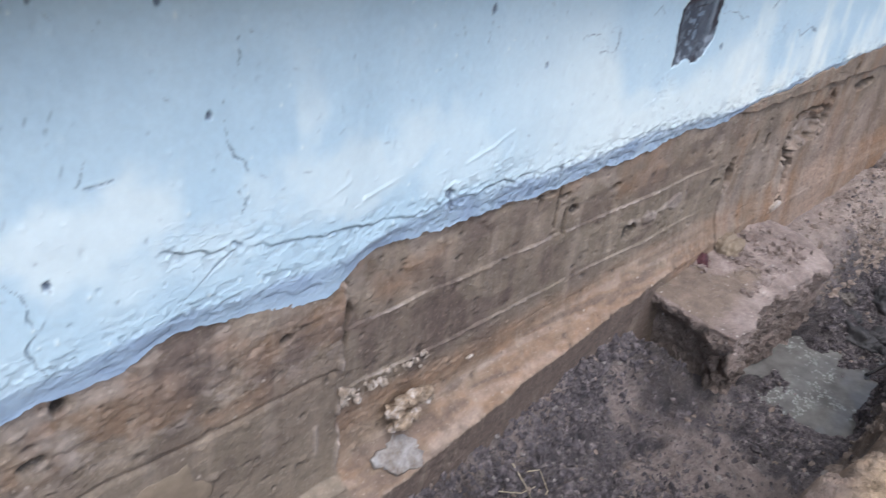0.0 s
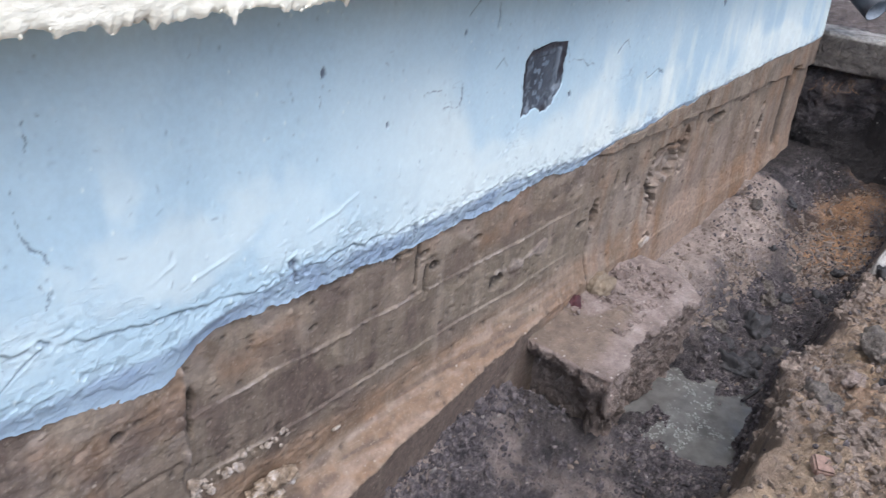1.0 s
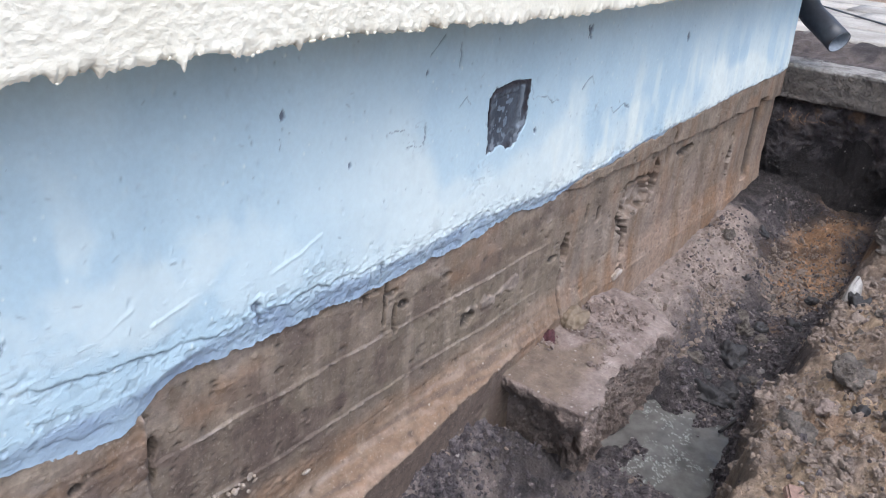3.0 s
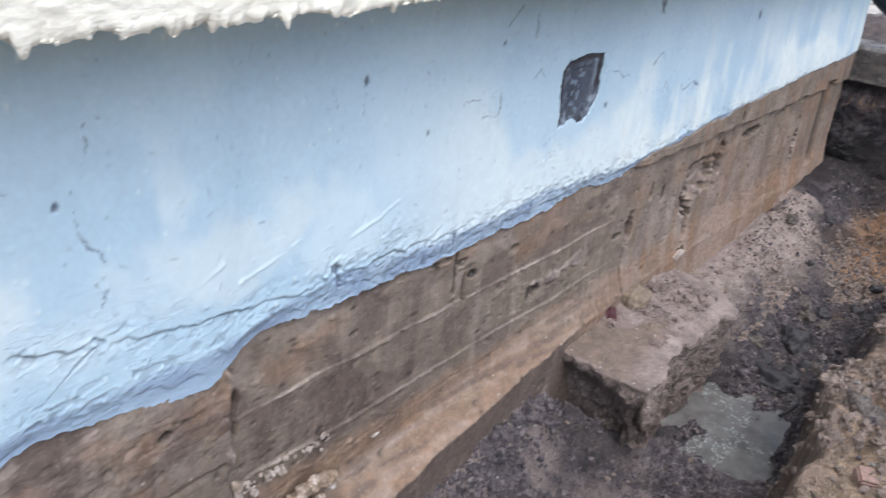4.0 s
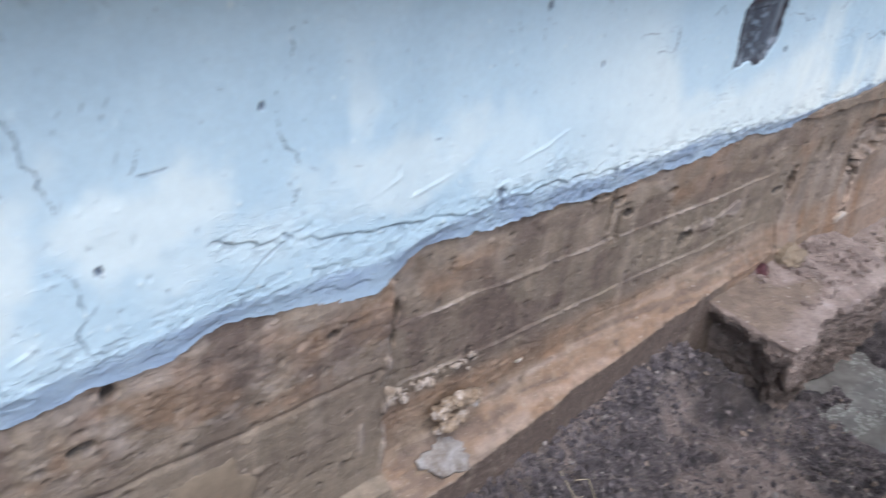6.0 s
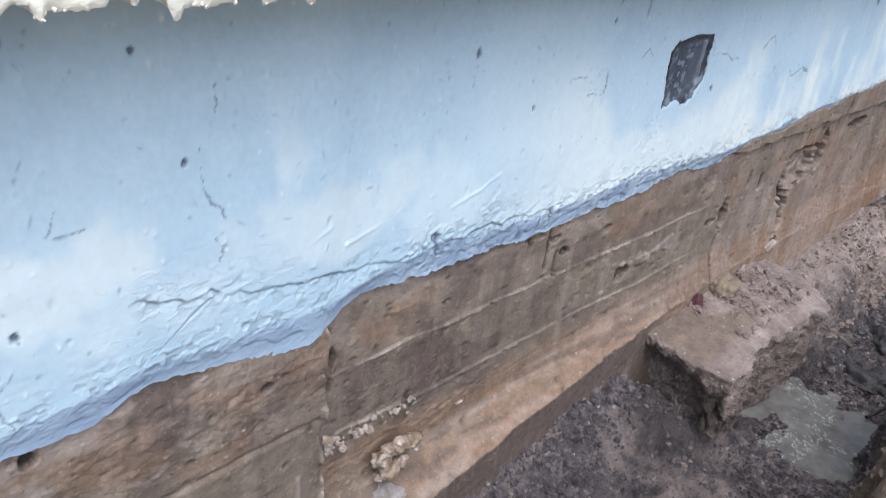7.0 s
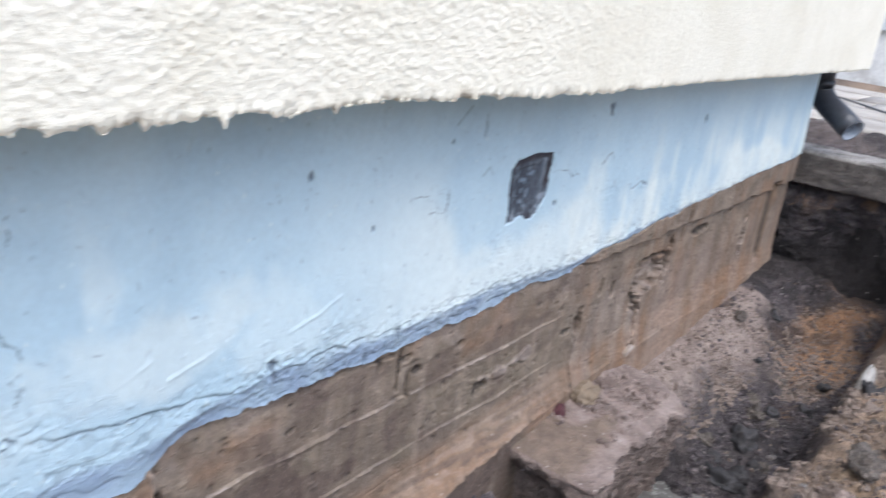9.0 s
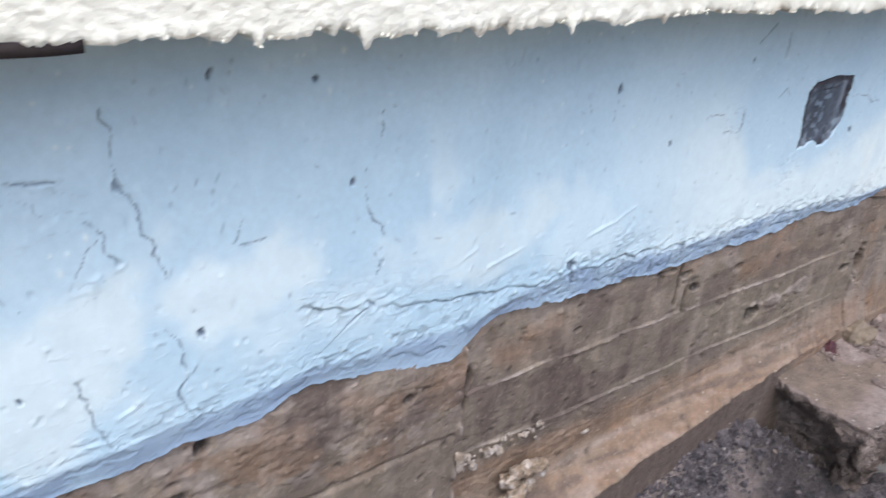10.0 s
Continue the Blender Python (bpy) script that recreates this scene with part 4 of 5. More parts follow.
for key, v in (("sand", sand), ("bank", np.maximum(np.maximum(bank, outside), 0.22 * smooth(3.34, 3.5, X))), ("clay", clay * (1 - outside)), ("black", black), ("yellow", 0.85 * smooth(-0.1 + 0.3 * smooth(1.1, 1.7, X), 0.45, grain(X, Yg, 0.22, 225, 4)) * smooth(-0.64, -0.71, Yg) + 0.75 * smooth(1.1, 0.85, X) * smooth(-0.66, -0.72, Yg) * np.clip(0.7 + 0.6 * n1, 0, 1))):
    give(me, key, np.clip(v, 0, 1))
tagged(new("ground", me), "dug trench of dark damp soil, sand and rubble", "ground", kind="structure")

# crumbly upright end of the trench
ey, ez = np.arange(-0.78, 0.50, 0.006), np.arange(-0.62, 0.10, 0.006)
E, Z = np.meshgrid(ey, ez)
inward = 3.165 + 0.025 * grain(E, Z, 0.16, 261, 3) + 0.012 * np.abs(grain(E, Z, 0.045, 262, 3)) + 0.004 * grain(E, Z, 0.012, 263, 2)
inward += 0.05 * smooth(0.9, 0.2, np.hypot((E + 0.30) / 0.30, (Z + 0.28) / 0.22)) - 0.05 * smooth(-0.45, -0.60, Z) + 0.05 * smooth(-0.06, 0.0, Z)
verts = np.stack([inward, E, Z], -1).reshape(-1, 3)
ids = np.arange(E.size).reshape(E.shape)
quads = np.stack([ids[:-1, 1:], ids[:-1, :-1], ids[1:, :-1], ids[1:, 1:]], -1).reshape(-1, 4)
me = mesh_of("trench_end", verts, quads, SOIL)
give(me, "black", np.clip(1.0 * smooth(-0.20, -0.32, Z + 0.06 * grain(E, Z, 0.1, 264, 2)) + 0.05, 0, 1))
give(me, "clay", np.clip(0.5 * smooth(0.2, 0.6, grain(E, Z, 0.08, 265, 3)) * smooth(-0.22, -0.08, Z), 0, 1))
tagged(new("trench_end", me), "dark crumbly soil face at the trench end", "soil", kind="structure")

# puddle
wx, wy = np.linspace(0.98, 1.62, 150), np.linspace(-0.60, -0.20, 100)
X, Yw = np.meshgrid(wx, wy)
foam = smooth(0.13, 0.03, np.abs(grain(X, Yw, 0.035, 231, 4, 0.65))) * smooth(0.1, 0.5, grain(X, Yw, 0.17, 232, 2) + 0.45)
Zw = WATER_LEVEL + 0.0008 * grain(X, Yw, 0.05, 233, 2)
verts = np.stack([X, Yw, Zw], -1).reshape(-1, 3)
ids = np.arange(X.size).reshape(X.shape)
quads = np.stack([ids[:-1, :-1], ids[:-1, 1:], ids[1:, 1:], ids[1:, :-1]], -1).reshape(-1, 4)
me = mesh_of("puddle", verts, quads, WATER)
give(me, "foam", np.clip(foam, 0, 1) * 0.7)
tagged(new("puddle", me), "murky grey-green puddle with pale scum in the trench", "water", kind="structure")


# broken footing slab
def slab():
    nx, ny, nz = 190, 70, 70
    x0, x1, depth = 0.762, 1.50, 0.36

    def top(u, v):
        x = x0 + u * (x1 - x0) + 0.012 * v * (1 - u) + 0.008 * (1 - u) * grain(v, v * 0, 0.3, 239, 2) - 0.05 * u * smooth(0.6, 1.0, v)
        wide = np.interp(u, [0, 0.06, 0.34, 0.70, 0.79, 0.82, 0.90, 1], [0.268, 0.272, 0.240, 0.248, 0.236, 0.262, 0.258, 0.20]) + 0.006 * grain(u * 3, u * 0, 0.12, 241, 3)
        y = 0.03 - v * (wide + 0.03)
        z = -0.417 - 0.012 * v + 0.003 * grain(x, y, 0.09, 242, 2)
        rough = smooth(0.28, 0.42, u) * smooth(0.95, 0.6, v) * smooth(0.95, 0.8, u)
        z = z + 0.011 * rough * np.maximum(0, grain(x, y, 0.05, 243, 4)) + 0.0012 * grain(x, y, 0.012, 244, 2)
        z = z - 0.02 * smooth(0.75, 1.0, u)
        return x, y, z

    U, W = np.meshgrid(np.linspace(0, 1, nx), np.linspace(0, 1, ny))
    tx, ty, tz = top(U, W)
    verts = [np.stack([tx, ty, tz], -1).reshape(-1, 3)]
    ids = np.arange(nx * ny).reshape(ny, nx)
    faces = np.stack([ids[1:, :-1], ids[1:, 1:], ids[:-1, 1:], ids[:-1, :-1]], -1).reshape(-1, 4).tolist()
    rim = np.concatenate([ids[:, 0], ids[-1, 1:], ids[-2::-1, -1]])
    base = verts[0][rim]
    rows = [rim]
    count = nx * ny
    side = [np.zeros(nx * ny)]
    for k in range(1, nz):
        f = k / (nz - 1)
        ring = base.copy()
        along = np.cumsum(np.r_[0, np.hypot(*np.diff(base[:, :2], axis=0).T)])
        down = along * 0 + f * depth
        bend = 0.03 * grain(along, down, 0.06, 248, 3)
        calm = np.where(np.arange(len(rim)) < ny, 0.7, 1.0)
        push = 0.014 * grain(along + bend, down + bend, 0.08, 245, 3) + calm * (0.010 * np.maximum(0, grain(along * 0.8 + bend, down - bend, 0.026, 246, 3)) + 0.004 * grain(along - bend, down + bend, 0.009, 249, 2)) - 0.05 * f - (0.02 * f + 0.035 * smooth(0.05, 0.25, f)) * (np.arange(len(rim)) < ny) + 0.004
        way = np.stack([np.where(np.arange(len(rim)) < ny, -1.0, np.where(np.arange(len(rim)) < ny + nx - 1, 0.0, 1.0)), np.where((np.arange(len(rim)) >= ny - 1) & (np.arange(len(rim)) < ny + nx - 1), -1.0, 0.0)], -1)
        ring[:, :2] += way * (push * smooth(0, 0.03, f))[:, None]
        ring[:, 2] -= depth * f
        verts.append(ring)
        rows.append(np.arange(len(rim)) + count)
        count += len(rim)
        side.append(np.full(len(rim), float(smooth(0, 0.06, f))))
    for a, b in zip(rows[:-1], rows[1:]):
        faces += np.stack([a[:-1], b[:-1], b[1:], a[1:]], -1).tolist()
    faces.append(rows[-1].tolist())
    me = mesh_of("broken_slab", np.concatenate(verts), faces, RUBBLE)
    give(me, "side", np.concatenate(side))
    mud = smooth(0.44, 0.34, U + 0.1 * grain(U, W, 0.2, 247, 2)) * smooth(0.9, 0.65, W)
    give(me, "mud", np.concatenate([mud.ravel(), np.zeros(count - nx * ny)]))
    return me


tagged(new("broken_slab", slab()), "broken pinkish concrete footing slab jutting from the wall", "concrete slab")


# paved apron at the far end
def slab_piece(name, a, b, bevel, mat, parent, turn=0.0, seed=0):
    bm = bmesh.new()
    box(bm, a, b)
    bmesh.ops.subdivide_edges(bm, edges=bm.edges[:], cuts=16 if bevel > 0.02 else 5, use_grid_fill=True)
    for v in bm.verts:
        c = v.co.copy()
        v.co += Vector((0.6 * noise.noise(c * 9 + Vector((seed, 0, 0))) + 0.7 * noise.noise(c * 31), 0.7 * noise.noise(c * 9 + Vector((0, seed, 5))), 0.35 * noise.noise(c * 7 + Vector((3, 0, seed))) + 0.3 * noise.noise(c * 37))) * bevel
    bm.normal_update()
    layer = bm.verts.layers.float.new("side")
    for v in bm.verts:
        v[layer] = float(v.co.z < b[2] - 0.012)
    return part(name, bm, mat, parent)


apron = tagged(new("pavement"), "pale concrete paving beyond the trench end", "pavement", kind="structure")
AP = 0.108
for n, (ya, yb) in enumerate(((-0.735, 0.9), (-1.75, -0.75), (-2.9, -1.765))):
    slab_piece("slab", (3.125 - 0.02 * n, ya, AP - 0.15), (3.36, yb, AP + 0.004 * n), 0.021, APRON, apron, seed=n)
for i in range(5):
    for j in range(6):
        x, y = 3.98 + i * 0.62 + 0.02 * (j % 2), -2.1 + j * 0.76 + 0.15 * (i % 2)
        slab_piece("paving_slab", (x, y, 0.03), (x + 0.60, y + 0.74, 0.145 + 0.004 * ((i * 3 + j) % 3)), 0.006, PAVER, apron, seed=10 + i * 7 + j)

cord = bpy.data.curves.new("cable", "CURVE")
cord.dimensions, cord.bevel_depth, cord.bevel_resolution = "3D", 0.006, 2
s = cord.splines.new("POLY")
s.points.add(11)
for k, p in enumerate(s.points):
    f = k / 11
    p.co = (6.8 - 3.3 * f, 1.2 - 2.3 * f + 0.03 * math.sin(5 * f), 0.165, 1)
cord.materials.append(PIPE)
tagged(new("cable", cord), "thin dark cable lying across the paving", "cable")


# rainwater pipe at the corner
def tube(bm, path, radius, wall, ring=28):
    loops = []
    for r, seq in ((radius, path), (radius - wall, path[::-1])):
        for k, p in enumerate(seq):
            p = Vector(p)
            a = Vector(seq[max(0, k - 1)])
            b = Vector(seq[min(len(seq) - 1, k + 1)])
            way = (b - a).normalized()
            if r != radius:
                way = -way
            side = way.cross(Vector((1, 0.2, 0))).normalized()
            other = way.cross(side)
            loops.append([bm.verts.new(p + r * (math.cos(t) * side + math.sin(t) * other)) for t in (2 * math.pi * i / ring for i in range(ring))])
    for a, b in zip(loops, loops[1:] + loops[:1]):
        for i in range(ring):
            bm.faces.new((a[i], a[(i + 1) % ring], b[(i + 1) % ring], b[i]))
    bmesh.ops.recalc_face_normals(bm, faces=bm.faces[:])


downpipe = tagged(new("downpipe"), "dark grey rainwater downpipe with an angled outlet at the corner", "downpipe")
DX, DY = 3.20, 0.01
bm = bmesh.new()
tube(bm, [(DX, DY, 0.36 + 0.1 * k) for k in range(3)], 0.047, 0.003)
part("pipe", bm, PIPE, downpipe)
bm = bmesh.new()
bend = [(DX, DY, 0.42), (DX, DY, 0.38)]
for k in (0.0, 0.12, 0.25, 0.4, 0.55, 0.7, 0.85, 1.0):
    p = (1 - k) ** 2 * Vector((DX, DY, 0.375)) + 2 * k * (1 - k) * Vector((DX, DY - 0.012, 0.330)) + k * k * Vector((3.17, -0.085, 0.287))
    bend.append(tuple(p))
bend += [(3.142, -0.134, 0.258), (3.1145, -0.182, 0.229)]
tube(bm, bend, 0.052, 0.004)
part("outlet", bm, PIPE, downpipe)
bm = bmesh.new()
tube(bm, bend[4:], 0.0478, 0.001)
part("lining", bm, PIPEIN, downpipe, "pale grey inside of the outlet")

# neighbouring wall beyond the paving
far = tagged(new("wall_neighbour"), "pale grey-blue neighbouring wall with flaking white plinth", "wall", kind="structure")
bm = bmesh.new()
box(bm, (9.0, -6, -0.2), (9.4, 9, 0.66))
bmesh.ops.subdivide_edges(bm, edges=bm.edges[:], cuts=12, use_grid_fill=True)
for v in bm.verts:
    v.co.x += 0.03 * noise.noise(v.co * 1.4)
part("plinth", bm, FARBASE, far)
bm = bmesh.new()
box(bm, (8.96, -6, 0.64), (9.4, 9, 3.2))
part("render", bm, FARWALL, far, flat=True)

# ---- loose things ----


def on_ground(x, y, sink=0.0):
    return float(ground_height(np.array([x]), np.array([y]))[0]) - sink


def ico(level):
    bm = bmesh.new()
    bmesh.ops.create_icosphere(bm, subdivisions=level, radius=1)
    v = np.array([tuple(q.co) for q in bm.verts])
    f = np.array([[q.index for q in t.verts] for t in bm.faces])
    bm.free()
    return v, f


def scatter(name, count, where, sizes, seed, label, mat=CLOD, pale=0.015, tan=0.0, height=None):
    rng = np.random.default_rng(seed)
    bv, bf = ico(2 if seed == 2 else 1)
    verts, faces, pl, tn = [], [], [], []
    xs, ys = where(rng, count)
    zs = (height or ground_height)(xs, ys)
    rs = sizes(rng, len(xs))
    close = (xs < 0.95) & (ys > -0.6)
    rs = rs * np.where(close, 1.05, 1.0)
    for k in range(len(xs)):
        shape = np.abs(rng.normal(1, 0.32, 3)) * [1, 1, 0.75]
        turn = np.linalg.qr(rng.normal(size=(3, 3)))[0]
        v = (bv * (1 + rng.normal(0, 0.2, (len(bv), 1)))) * shape @ turn * rs[k] + [xs[k], ys[k], zs[k] + (-0.1 if close[k] else 0.2) * rs[k]]
        faces.append(bf + k * len(bv))
        verts.append(v)
        pl.append(np.full(len(bv), float(rng.random() < pale)))
        tn.append(np.full(len(bv), float(rng.random() < (tan(xs[k], ys[k]) if callable(tan) else tan))))
    me = mesh_of(name, np.concatenate(verts), np.concatenate(faces), mat, flat=True)
    give(me, "pale", np.concatenate(pl))
    give(me, "tan", np.concatenate(tn))
    return tagged(new(name, me), label, "soil", kind="stuff")


def floor_places(rng, n):
    x, y = rng.uniform(-0.4, 3.1, 3 * n), rng.uniform(-0.56, -0.03, 3 * n)
    thick = np.clip(0.5 + 0.7 * grain(x, y, 0.2, 206, 2), 0.12, 1) * (1 - 0.75 * smooth(1.3, 1.6, x) * smooth(-0.25, -0.12, y))
    thick = thick * (1 - 0.7 * np.exp(-(((x - 2.6) / 0.4) ** 2) - ((y + 0.40) / 0.15) ** 2))
    thick = thick * (1 - 0.55 * smooth(0.05, 0.4, grain(x, y, 0.15, 222, 4)) * smooth(1.2, 0.9, x))
    thick = thick * (1 - 0.75 * smooth(2.5, 2.75, x))
    dry = ~((x > 0.74) & (x < 1.5) & (y > -0.27)) & (ground_height(x, y) > WATER_LEVEL - 0.004)
    keep = (rng.random(3 * n) < thick) & dry
    return x[keep][:n], y[keep][:n]


def bank_places(rng, n):
    x, y = rng.uniform(0.5, 3.1, 2 * n), rng.uniform(-1.05, -0.56, 2 * n)
    keep = rng.random(2 * n) < np.clip(0.4 + 0.8 * grain(x, y, 0.3, 252, 2), 0.05, 1)
    return x[keep][:n], y[keep][:n]


scatter("soil_clods", 42000, floor_places, lambda g, n: np.clip(g.lognormal(math.log(0.0036), 0.5, n), 0.0016, 0.014), 1, "dark crumbly clods of damp soil in the trench", tan=lambda x, y: 0.8 if (1.5 < x < 2.5 and y > -0.25) or math.hypot((x - 2.6) / 0.45, (y + 0.38) / 0.15) < 1 else 0.03)
scatter("bank_gravel", 4500, bank_places, lambda g, n: np.clip(g.lognormal(math.log(0.0045), 0.55, n), 0.002, 0.020), 2, "tan gravel and clods on the spoil bank", pale=0.14, tan=0.95)


def slab_places(rng, n):
    x, y = rng.uniform(0.96, 1.38, 2 * n), rng.uniform(-0.20, -0.01, 2 * n)
    keep = rng.random(2 * n) < np.clip(0.2 + 1.2 * grain(x, y, 0.12, 271, 2), 0, 1)
    return x[keep][:n], y[keep][:n]


ob = scatter("rubble_crumbs", 420, slab_places, lambda g, n: np.clip(g.lognormal(math.log(0.0042), 0.5, n), 0.002, 0.014), 3, "pinkish crumbs of broken concrete on the slab", mat=RUBBLE, height=lambda x, y: -0.416 + 0.04 * np.minimum(y, 0))
ob["category"] = "rubble"


def rest(name, x, y, size, seed, mat, label, category, turn=0.0, z=None, rough=0.42, sink=0.38, kind=""):
    ob = new(name, lump_mesh(name, size, seed, mat, 0.8 * rough, 4, 0.09))
    ob.matrix_world = pose(x, y, (on_ground(x, y) if z is None else z) - sink * size[2], 0, 0, turn)
    return tagged(ob, label, category, kind=kind)


rest("stone", 1.97, -0.33, (0.075, 0.06, 0.05), 3, STONE, "pale grey round stone in dark soil", "stone", 20)
rest("stone", 1.80, -0.345, (0.11, 0.09, 0.075), 4, DARKSTONE, "wet dark lump of stone in the trench", "stone", 40)
rest("stone", 1.52, -0.36, (0.12, 0.075, 0.05), 5, DARKSTONE, "long dark clod beside the puddle", "clod", 70)
rest("stone", 1.33, -0.735, (0.14, 0.09, 0.05), 6, STONE, "grey rubble stone on the spoil bank", "stone", 10)
rest("stone", 0.97, -0.690, (0.14, 0.08, 0.05), 7, STONE, "crumbling mortar lump on the bank edge", "rubble", 30)
rest("stone", 1.12, -0.79, (0.04, 0.035, 0.03), 8, DARKSTONE, "small black stone on the spoil bank", "stone")
rest("stone", 2.35, -0.10, (0.06, 0.05, 0.035), 9, STONE, "brown stone on the sandy shelf", "stone")
rest("stone", 2.62, -0.18, (0.09, 0.05, 0.035), 10, DARKSTONE, "flat dark stone near the trench end", "stone", 30)
rest("stone", 2.55, -0.66, (0.16, 0.12, 0.10), 12, STONE, "grey stone bedded in the bank", "stone", 60)
rest("stone", 2.85, -0.68, (0.18, 0.14, 0.12), 13, RUBBLE, "pale rubble block on the bank", "rubble", 15)
bm = bmesh.new()
box(bm, (-0.024, -0.018, 0), (0.024, 0.018, 0.022), 0.005)
for v in bm.verts:
    v.co += Vector((noise.noise(v.co * 60), noise.noise(v.co * 60 + Vector((5, 0, 0))), 0)) * 0.005
me = bpy.data.meshes.new("brick_shard")
bm.to_mesh(me)
bm.free()
me.materials.append(BRICK)
ob = tagged(new("brick_shard", me), "red brick shard bedded in the spoil bank", "brick")
ob.matrix_world = pose(0.635, -0.755, on_ground(0.635, -0.755) - 0.012, 6, -5, 25)
rest("scrap", 1.02, -0.028, (0.075, 0.05, 0.04), 15, RAG, "dark red scrap lying on the broken slab", "scrap", 10, z=-0.425)


rest("mud_chunk", 1.16, -0.035, (0.13, 0.07, 0.055), 17, MUD, "smooth brown chunk of mud on the broken slab", "mud", 8, z=-0.425, rough=0.2, sink=0.25)
g = random.Random(31)
for k in range(18):
    x, y, w = g.uniform(1.5, 2.35), g.uniform(-0.52, -0.24), g.uniform(0.025, 0.06)
    tagged(rest("clod", x, y, (w * 1.2, w, w * 0.75), 40 + k, DARKSTONE if k % 3 else STONE, "dark damp clod of soil in the trench" if k % 3 else "grey stone among dark clods in the trench", "clod" if k % 3 else "stone", g.uniform(0, 180)), group="loose clods in the trench")
for k in range(20):
    x, y, w = g.uniform(0.8, 3.0), g.uniform(-1.0, -0.62), g.uniform(0.02, 0.055)
    tagged(rest("pebble", x, y, (w * 1.2, w, w * 0.7), 70 + k, RUBBLE if k % 2 else STONE, "pale stone bedded in the spoil bank", "stone", g.uniform(0, 180)), group="stones on the spoil bank")


# white sherd standing on the bank edge
def sherd():
    bm = bmesh.new()
    outline = [(0, 0), (0.05, 0.0), (0.066, 0.05), (0.055, 0.10), (0.03, 0.125), (0.012, 0.09), (0.004, 0.04)]
    rows = []
    for off in (-0.008, 0.008):
        rows.append([bm.verts.new((x, off + 0.25 * (x - 0.03) ** 2 * 30, z)) for x, z in outline])
    bm.faces.new(rows[0])
    bm.faces.new(rows[1][::-1])
    for i in range(len(outline)):
        j = (i + 1) % len(outline)
        bm.faces.new((rows[0][j], rows[0][i], rows[1][i], rows[1][j]))
    bmesh.ops.bevel(bm, geom=bm.edges[:], offset=0.004, segments=2, affect="EDGES")
    me = bpy.data.meshes.new("sherd")
    bm.to_mesh(me)
    bm.free()
    me.shade_smooth()
    me.materials.append(SHERD)
    return me


ob = tagged(new("sherd", sherd()), "white broken sherd standing on the bank edge", "sherd")
ob.matrix_world = pose(2.04, -0.60, on_ground(2.05, -0.60) - 0.03, -14, 12, -40) @ Matrix.Diagonal((1.15, 1.2, 1.1, 1))
rest("stone", 2.03, -0.645, (0.07, 0.06, 0.06), 16, DARKSTONE, "dark stone behind a white sherd", "stone")


def thread(name, points, radius, mat, label, category):
    c = bpy.data.curves.new(name, "CURVE")
    c.dimensions, c.bevel_depth, c.bevel_resolution = "3D", radius, 2
    s = c.splines.new("POLY")
    s.points.add(len(points) - 1)
    for p, q in zip(s.points, points):
        p.co = (*q, 1)
    c.materials.append(mat)
    return tagged(new(name, c), label, category)


def lie(pts, lift):
    return [(x, y, on_ground(x, y) + lift) for x, y in pts]


thread("root", lie([(1.36, -0.455), (1.43, -0.475), (1.50, -0.480), (1.58, -0.495), (1.68, -0.505)], 0.022), 0.0055, TWIG, "black root lying at the foot of the bank", "root")
for k, pts in enumerate(([(0.10, -0.14), (0.145, -0.165), (0.20, -0.17)], [(0.16, -0.12), (0.165, -0.16), (0.155, -0.20)], [(0.17, -0.20), (0.205, -0.19), (0.215, -0.155), (0.19, -0.14)])):
    thread("straw", lie(pts, 0.010), 0.0011, STRAW, "dry pale straw lying on dark soil", "straw")


# rusty dry grass on the clay mound, and hair roots under the paving
def tuft():
    rng = random.Random(41)
    verts, faces = [], []
    for _ in range(900):
        x, y = rng.gauss(2.80, 0.11), rng.gauss(-0.42, 0.055)
        z = on_ground(x, y) - 0.004
        a, lean, tall, wide = rng.uniform(0, 6.28), rng.uniform(0.3, 1.4), rng.uniform(0.012, 0.038), rng.uniform(0.0008, 0.0016)
        dx, dy = math.cos(a), math.sin(a)
        n = len(verts)
        for k in (0.0, 0.55, 1.0):
            u, w = lean * tall * k * k, wide * (1.05 - k)
            for side in (-1, 1):
                verts.append((x + dx * u - dy * w * side, y + dy * u + dx * w * side, z + tall * k * (1 - 0.35 * k * lean)))
        faces += [[n, n + 1, n + 3, n + 2], [n + 2, n + 3, n + 5, n + 4]]
    return mesh_of("dry_grass", verts, faces, RUSTY)


tagged(new("dry_grass", tuft()), "rusty brown dry grass matted on the clay mound", "grass", kind="stuff")
g = random.Random(43)
for k in range(7):
    y0, z0 = -0.03 - 0.027 * k, -0.085 + g.uniform(-0.02, 0.015)
    pts = [(3.115 - 0.012 * j, y0 + g.uniform(-0.012, 0.012) * j, z0 - 0.022 * j + 0.003 * j * j) for j in range(4)]
    tagged(thread("hair_root", pts, 0.0009, RUSTY, "thin reddish root hanging from the cut soil", "root"), group="roots under the paving")


# mortar lump stuck on the footing, with crumbs
def crumbs(name, places, mat, label):
    rng = np.random.default_rng(7)
    bv, bf = ico(3)
    verts, faces = [], []
    for k, (x, y, z, r) in enumerate(places):
        turn = np.linalg.qr(rng.normal(size=(3, 3)))[0]
        verts.append((bv * (1 + rng.normal(0, 0.10, (len(bv), 1)))).clip(-0.84, 0.84) * np.abs(rng.normal(1, 0.4, 3)) @ turn * r + [x, y, z])
        faces.append(bf + k * len(bv))
    me = mesh_of(name, np.concatenate(verts), np.concatenate(faces), mat, flat=True)
    return me


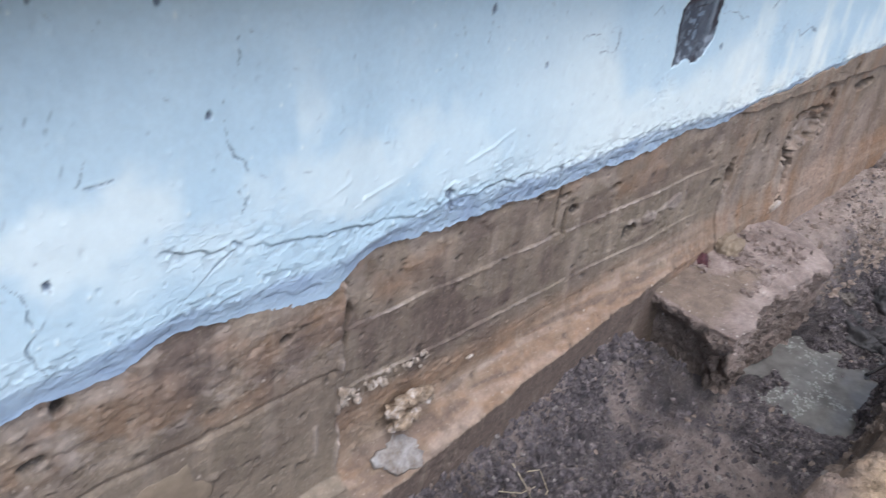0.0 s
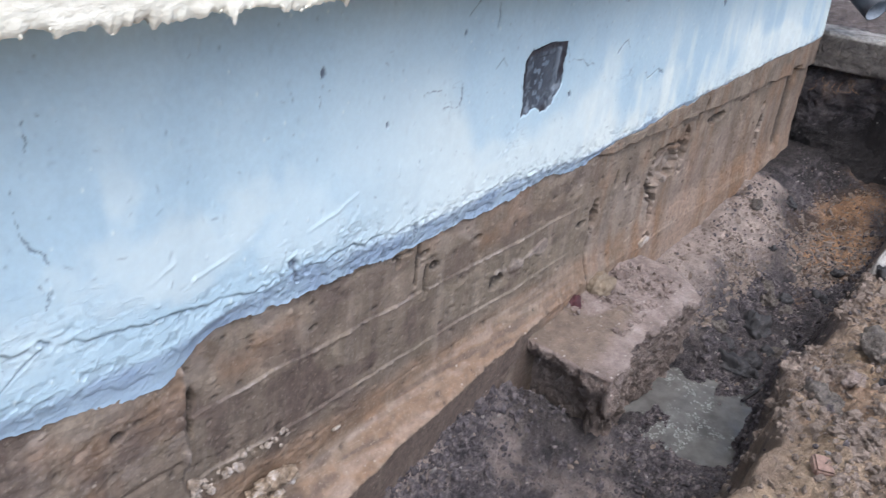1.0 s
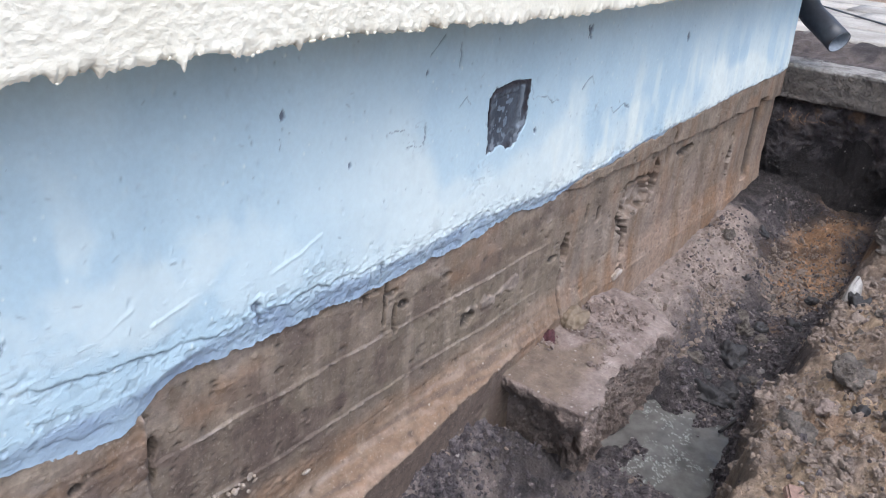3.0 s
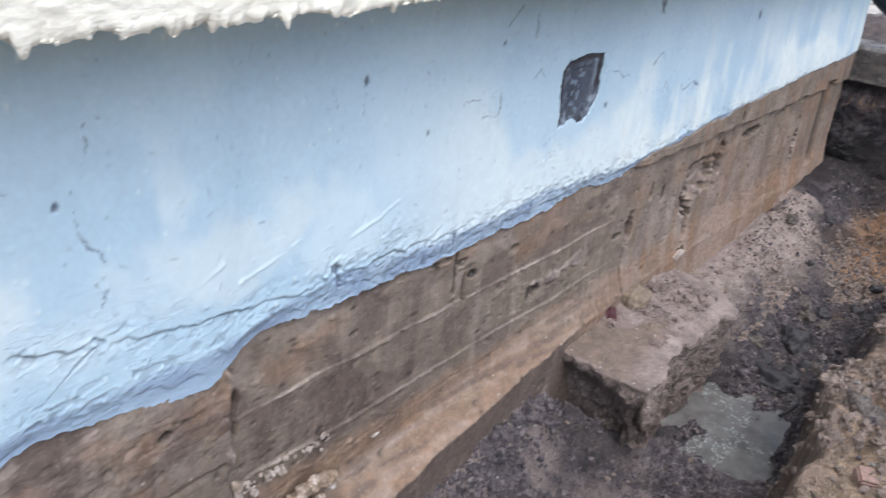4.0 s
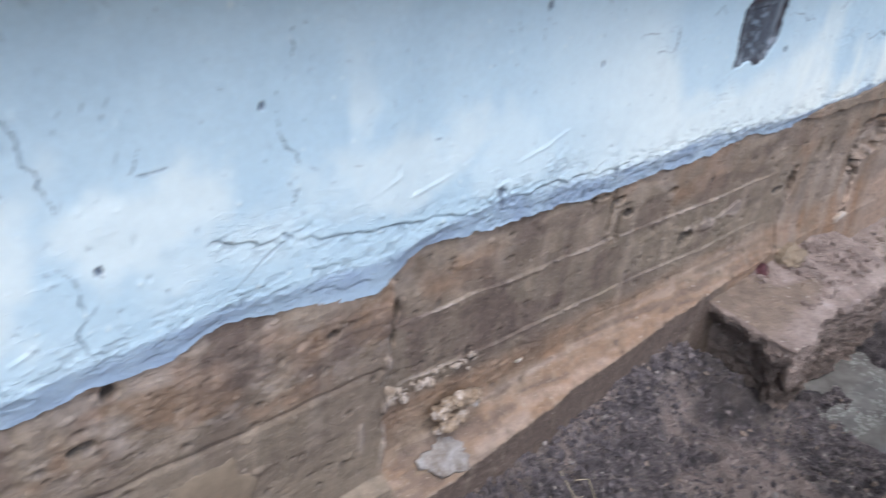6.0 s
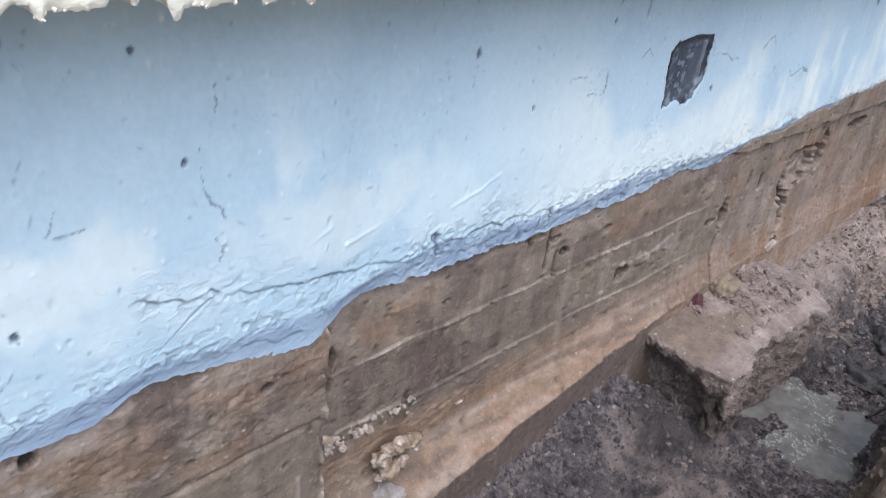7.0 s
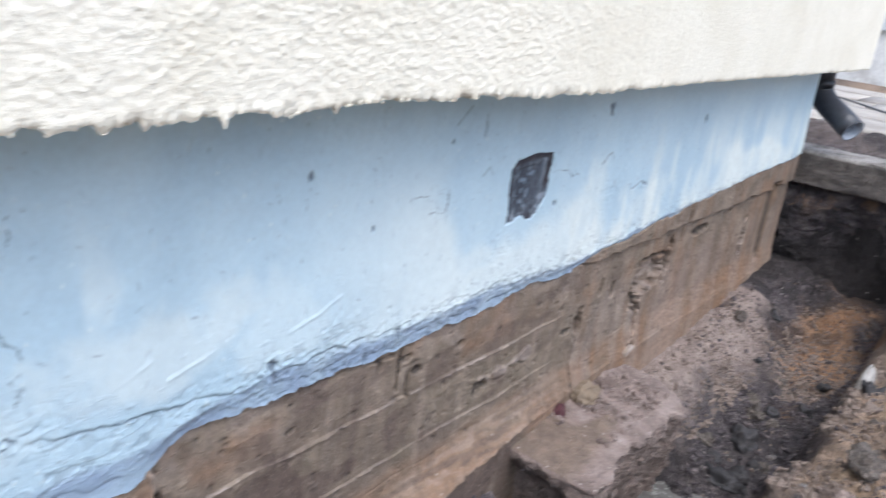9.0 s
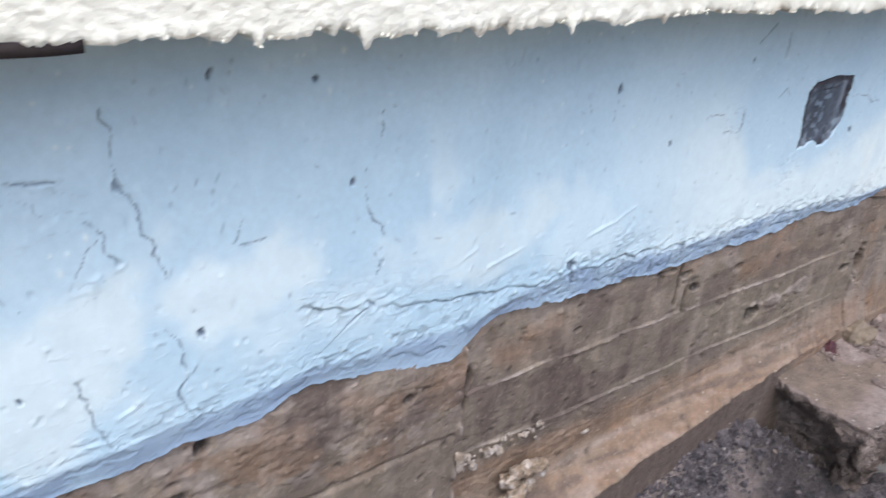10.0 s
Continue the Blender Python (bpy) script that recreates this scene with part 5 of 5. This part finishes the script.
def mortar():
    """Bits of mortar stuck together in a broken ring."""
    bm = bmesh.new()
    for n, (x, y, z, r) in enumerate(((-0.034, 0.004, 0.004, 0.017), (-0.026, 0.0, 0.026, 0.013), (-0.004, -0.002, 0.030, 0.016), (0.022, 0.0, 0.024, 0.015), (0.036, 0.006, 0.008, 0.011), (-0.022, -0.004, -0.016, 0.018), (0.004, 0.0, -0.010, 0.013), (0.014, 0.004, -0.024, 0.009), (-0.038, 0.004, -0.030, 0.009))):
        made = bmesh.ops.create_icosphere(bm, subdivisions=4, radius=1)["verts"]
        for v in made:
            p = v.co.copy()
            q = p + Vector((n * 5.1, 0, 0))
            k = 1 + 0.45 * noise.noise(q * 1.3) + 0.30 * noise.noise(q * 3.1) + 0.12 * noise.noise(q * 8)
            v.co = Vector((p.x * 1.1, p.y * 1.15, p.z)) * k * r + Vector((x, y, z))
    return bm


g = random.Random(21)
ob = part("mortar_lump", mortar(), MORTAR, house, "pale crumbly mortar lump stuck to the footing")
ob.matrix_world = pose(-0.058, -0.022, -0.372, 0, 8, 0) @ Matrix.Diagonal((1.12, 0.8, 1.0, 1))
places = [(-0.208 + 0.20 * g.random() ** 2, 0.002, -0.287 + g.gauss(0, 0.010), 0.0015 + 0.0065 * g.random() ** 2) for _ in range(60)]
child(new("mortar_crumbs", crumbs("mortar_crumbs", places, PLASTER, "")), house, "pale mortar crumbs along the board mark")


g = random.Random(23)
places = []
for _ in range(110):
    x = -0.74 + 1.9 * g.random() ** 1.5
    places.append((x, -0.149 + g.uniform(-0.002, 0.006), float(np.interp(x, edge_x, edge_z)) + g.uniform(0.0, 0.003), g.uniform(0.0012, 0.0026)))
child(new("render_crumbs", crumbs("render_crumbs", places, STUCCO, "")), house, "cream crumbs along the ragged render edge")


def flake(name, x, z, sx, sz, thick, mat, label, seed, y=None, lean=0.0, rag=0.3):
    """A thin ragged patch lying on the wall face."""
    bm = bmesh.new()
    ring = []
    for k in range(48):
        a = 2 * math.pi * k / 48
        r = 1 + rag * noise.noise(Vector((math.cos(a) * 1.3 + seed, math.sin(a) * 1.3, seed))) + 0.5 * rag * noise.noise(Vector((math.cos(a) * 4, math.sin(a) * 4 + seed, 2)))
        ring.append((sx * r * math.cos(a), sz * r * math.sin(a)))
    lower = [bm.verts.new((u, 0, w)) for u, w in ring]
    upper = [bm.verts.new((u * 0.93, -thick, w * 0.93)) for u, w in ring]
    middle = [bm.verts.new((u * 0.5, -thick * 1.3, w * 0.5)) for u, w in ring]
    n = len(ring)
    for a, b in ((lower, upper), (upper, middle)):
        for i in range(n):
            bm.faces.new((a[i], a[(i + 1) % n], b[(i + 1) % n], b[i]))
    bm.faces.new(middle)
    bm.faces.new(lower[::-1])
    bmesh.ops.recalc_face_normals(bm, faces=bm.faces[:])
    ob = part(name, bm, mat, house, label)
    ob.matrix_world = pose(x, y, z, lean, 0, 0)
    return ob


flake("mud_patch", -0.545, -0.335, 0.075, 0.085, 0.0025, MUD, "smooth dried mud patch on the footing", 2, y=-0.0035, rag=0.35)
flake("mud_patch", -0.585, -0.40, 0.06, 0.06, 0.003, MUD, "smooth dried mud patch on the footing", 4, y=-0.0035, rag=0.35)
flake("plaster_flake", -0.080, -0.458, 0.058, 0.036, 0.004, FLAKE, "pale plaster flake lying on the footing toe", 6, y=-0.034, lean=-52, rag=0.6)
flake("plaster_flake", 0.12, -0.350, 0.011, 0.004, 0.004, PLASTER, "white plaster chip stuck on the footing", 8, y=0.007, lean=0)
flake("plaster_flake", 1.50, -0.395, 0.045, 0.014, 0.006, PLASTER, "pale plaster flake stuck on the footing", 10, y=0.0, lean=-8)
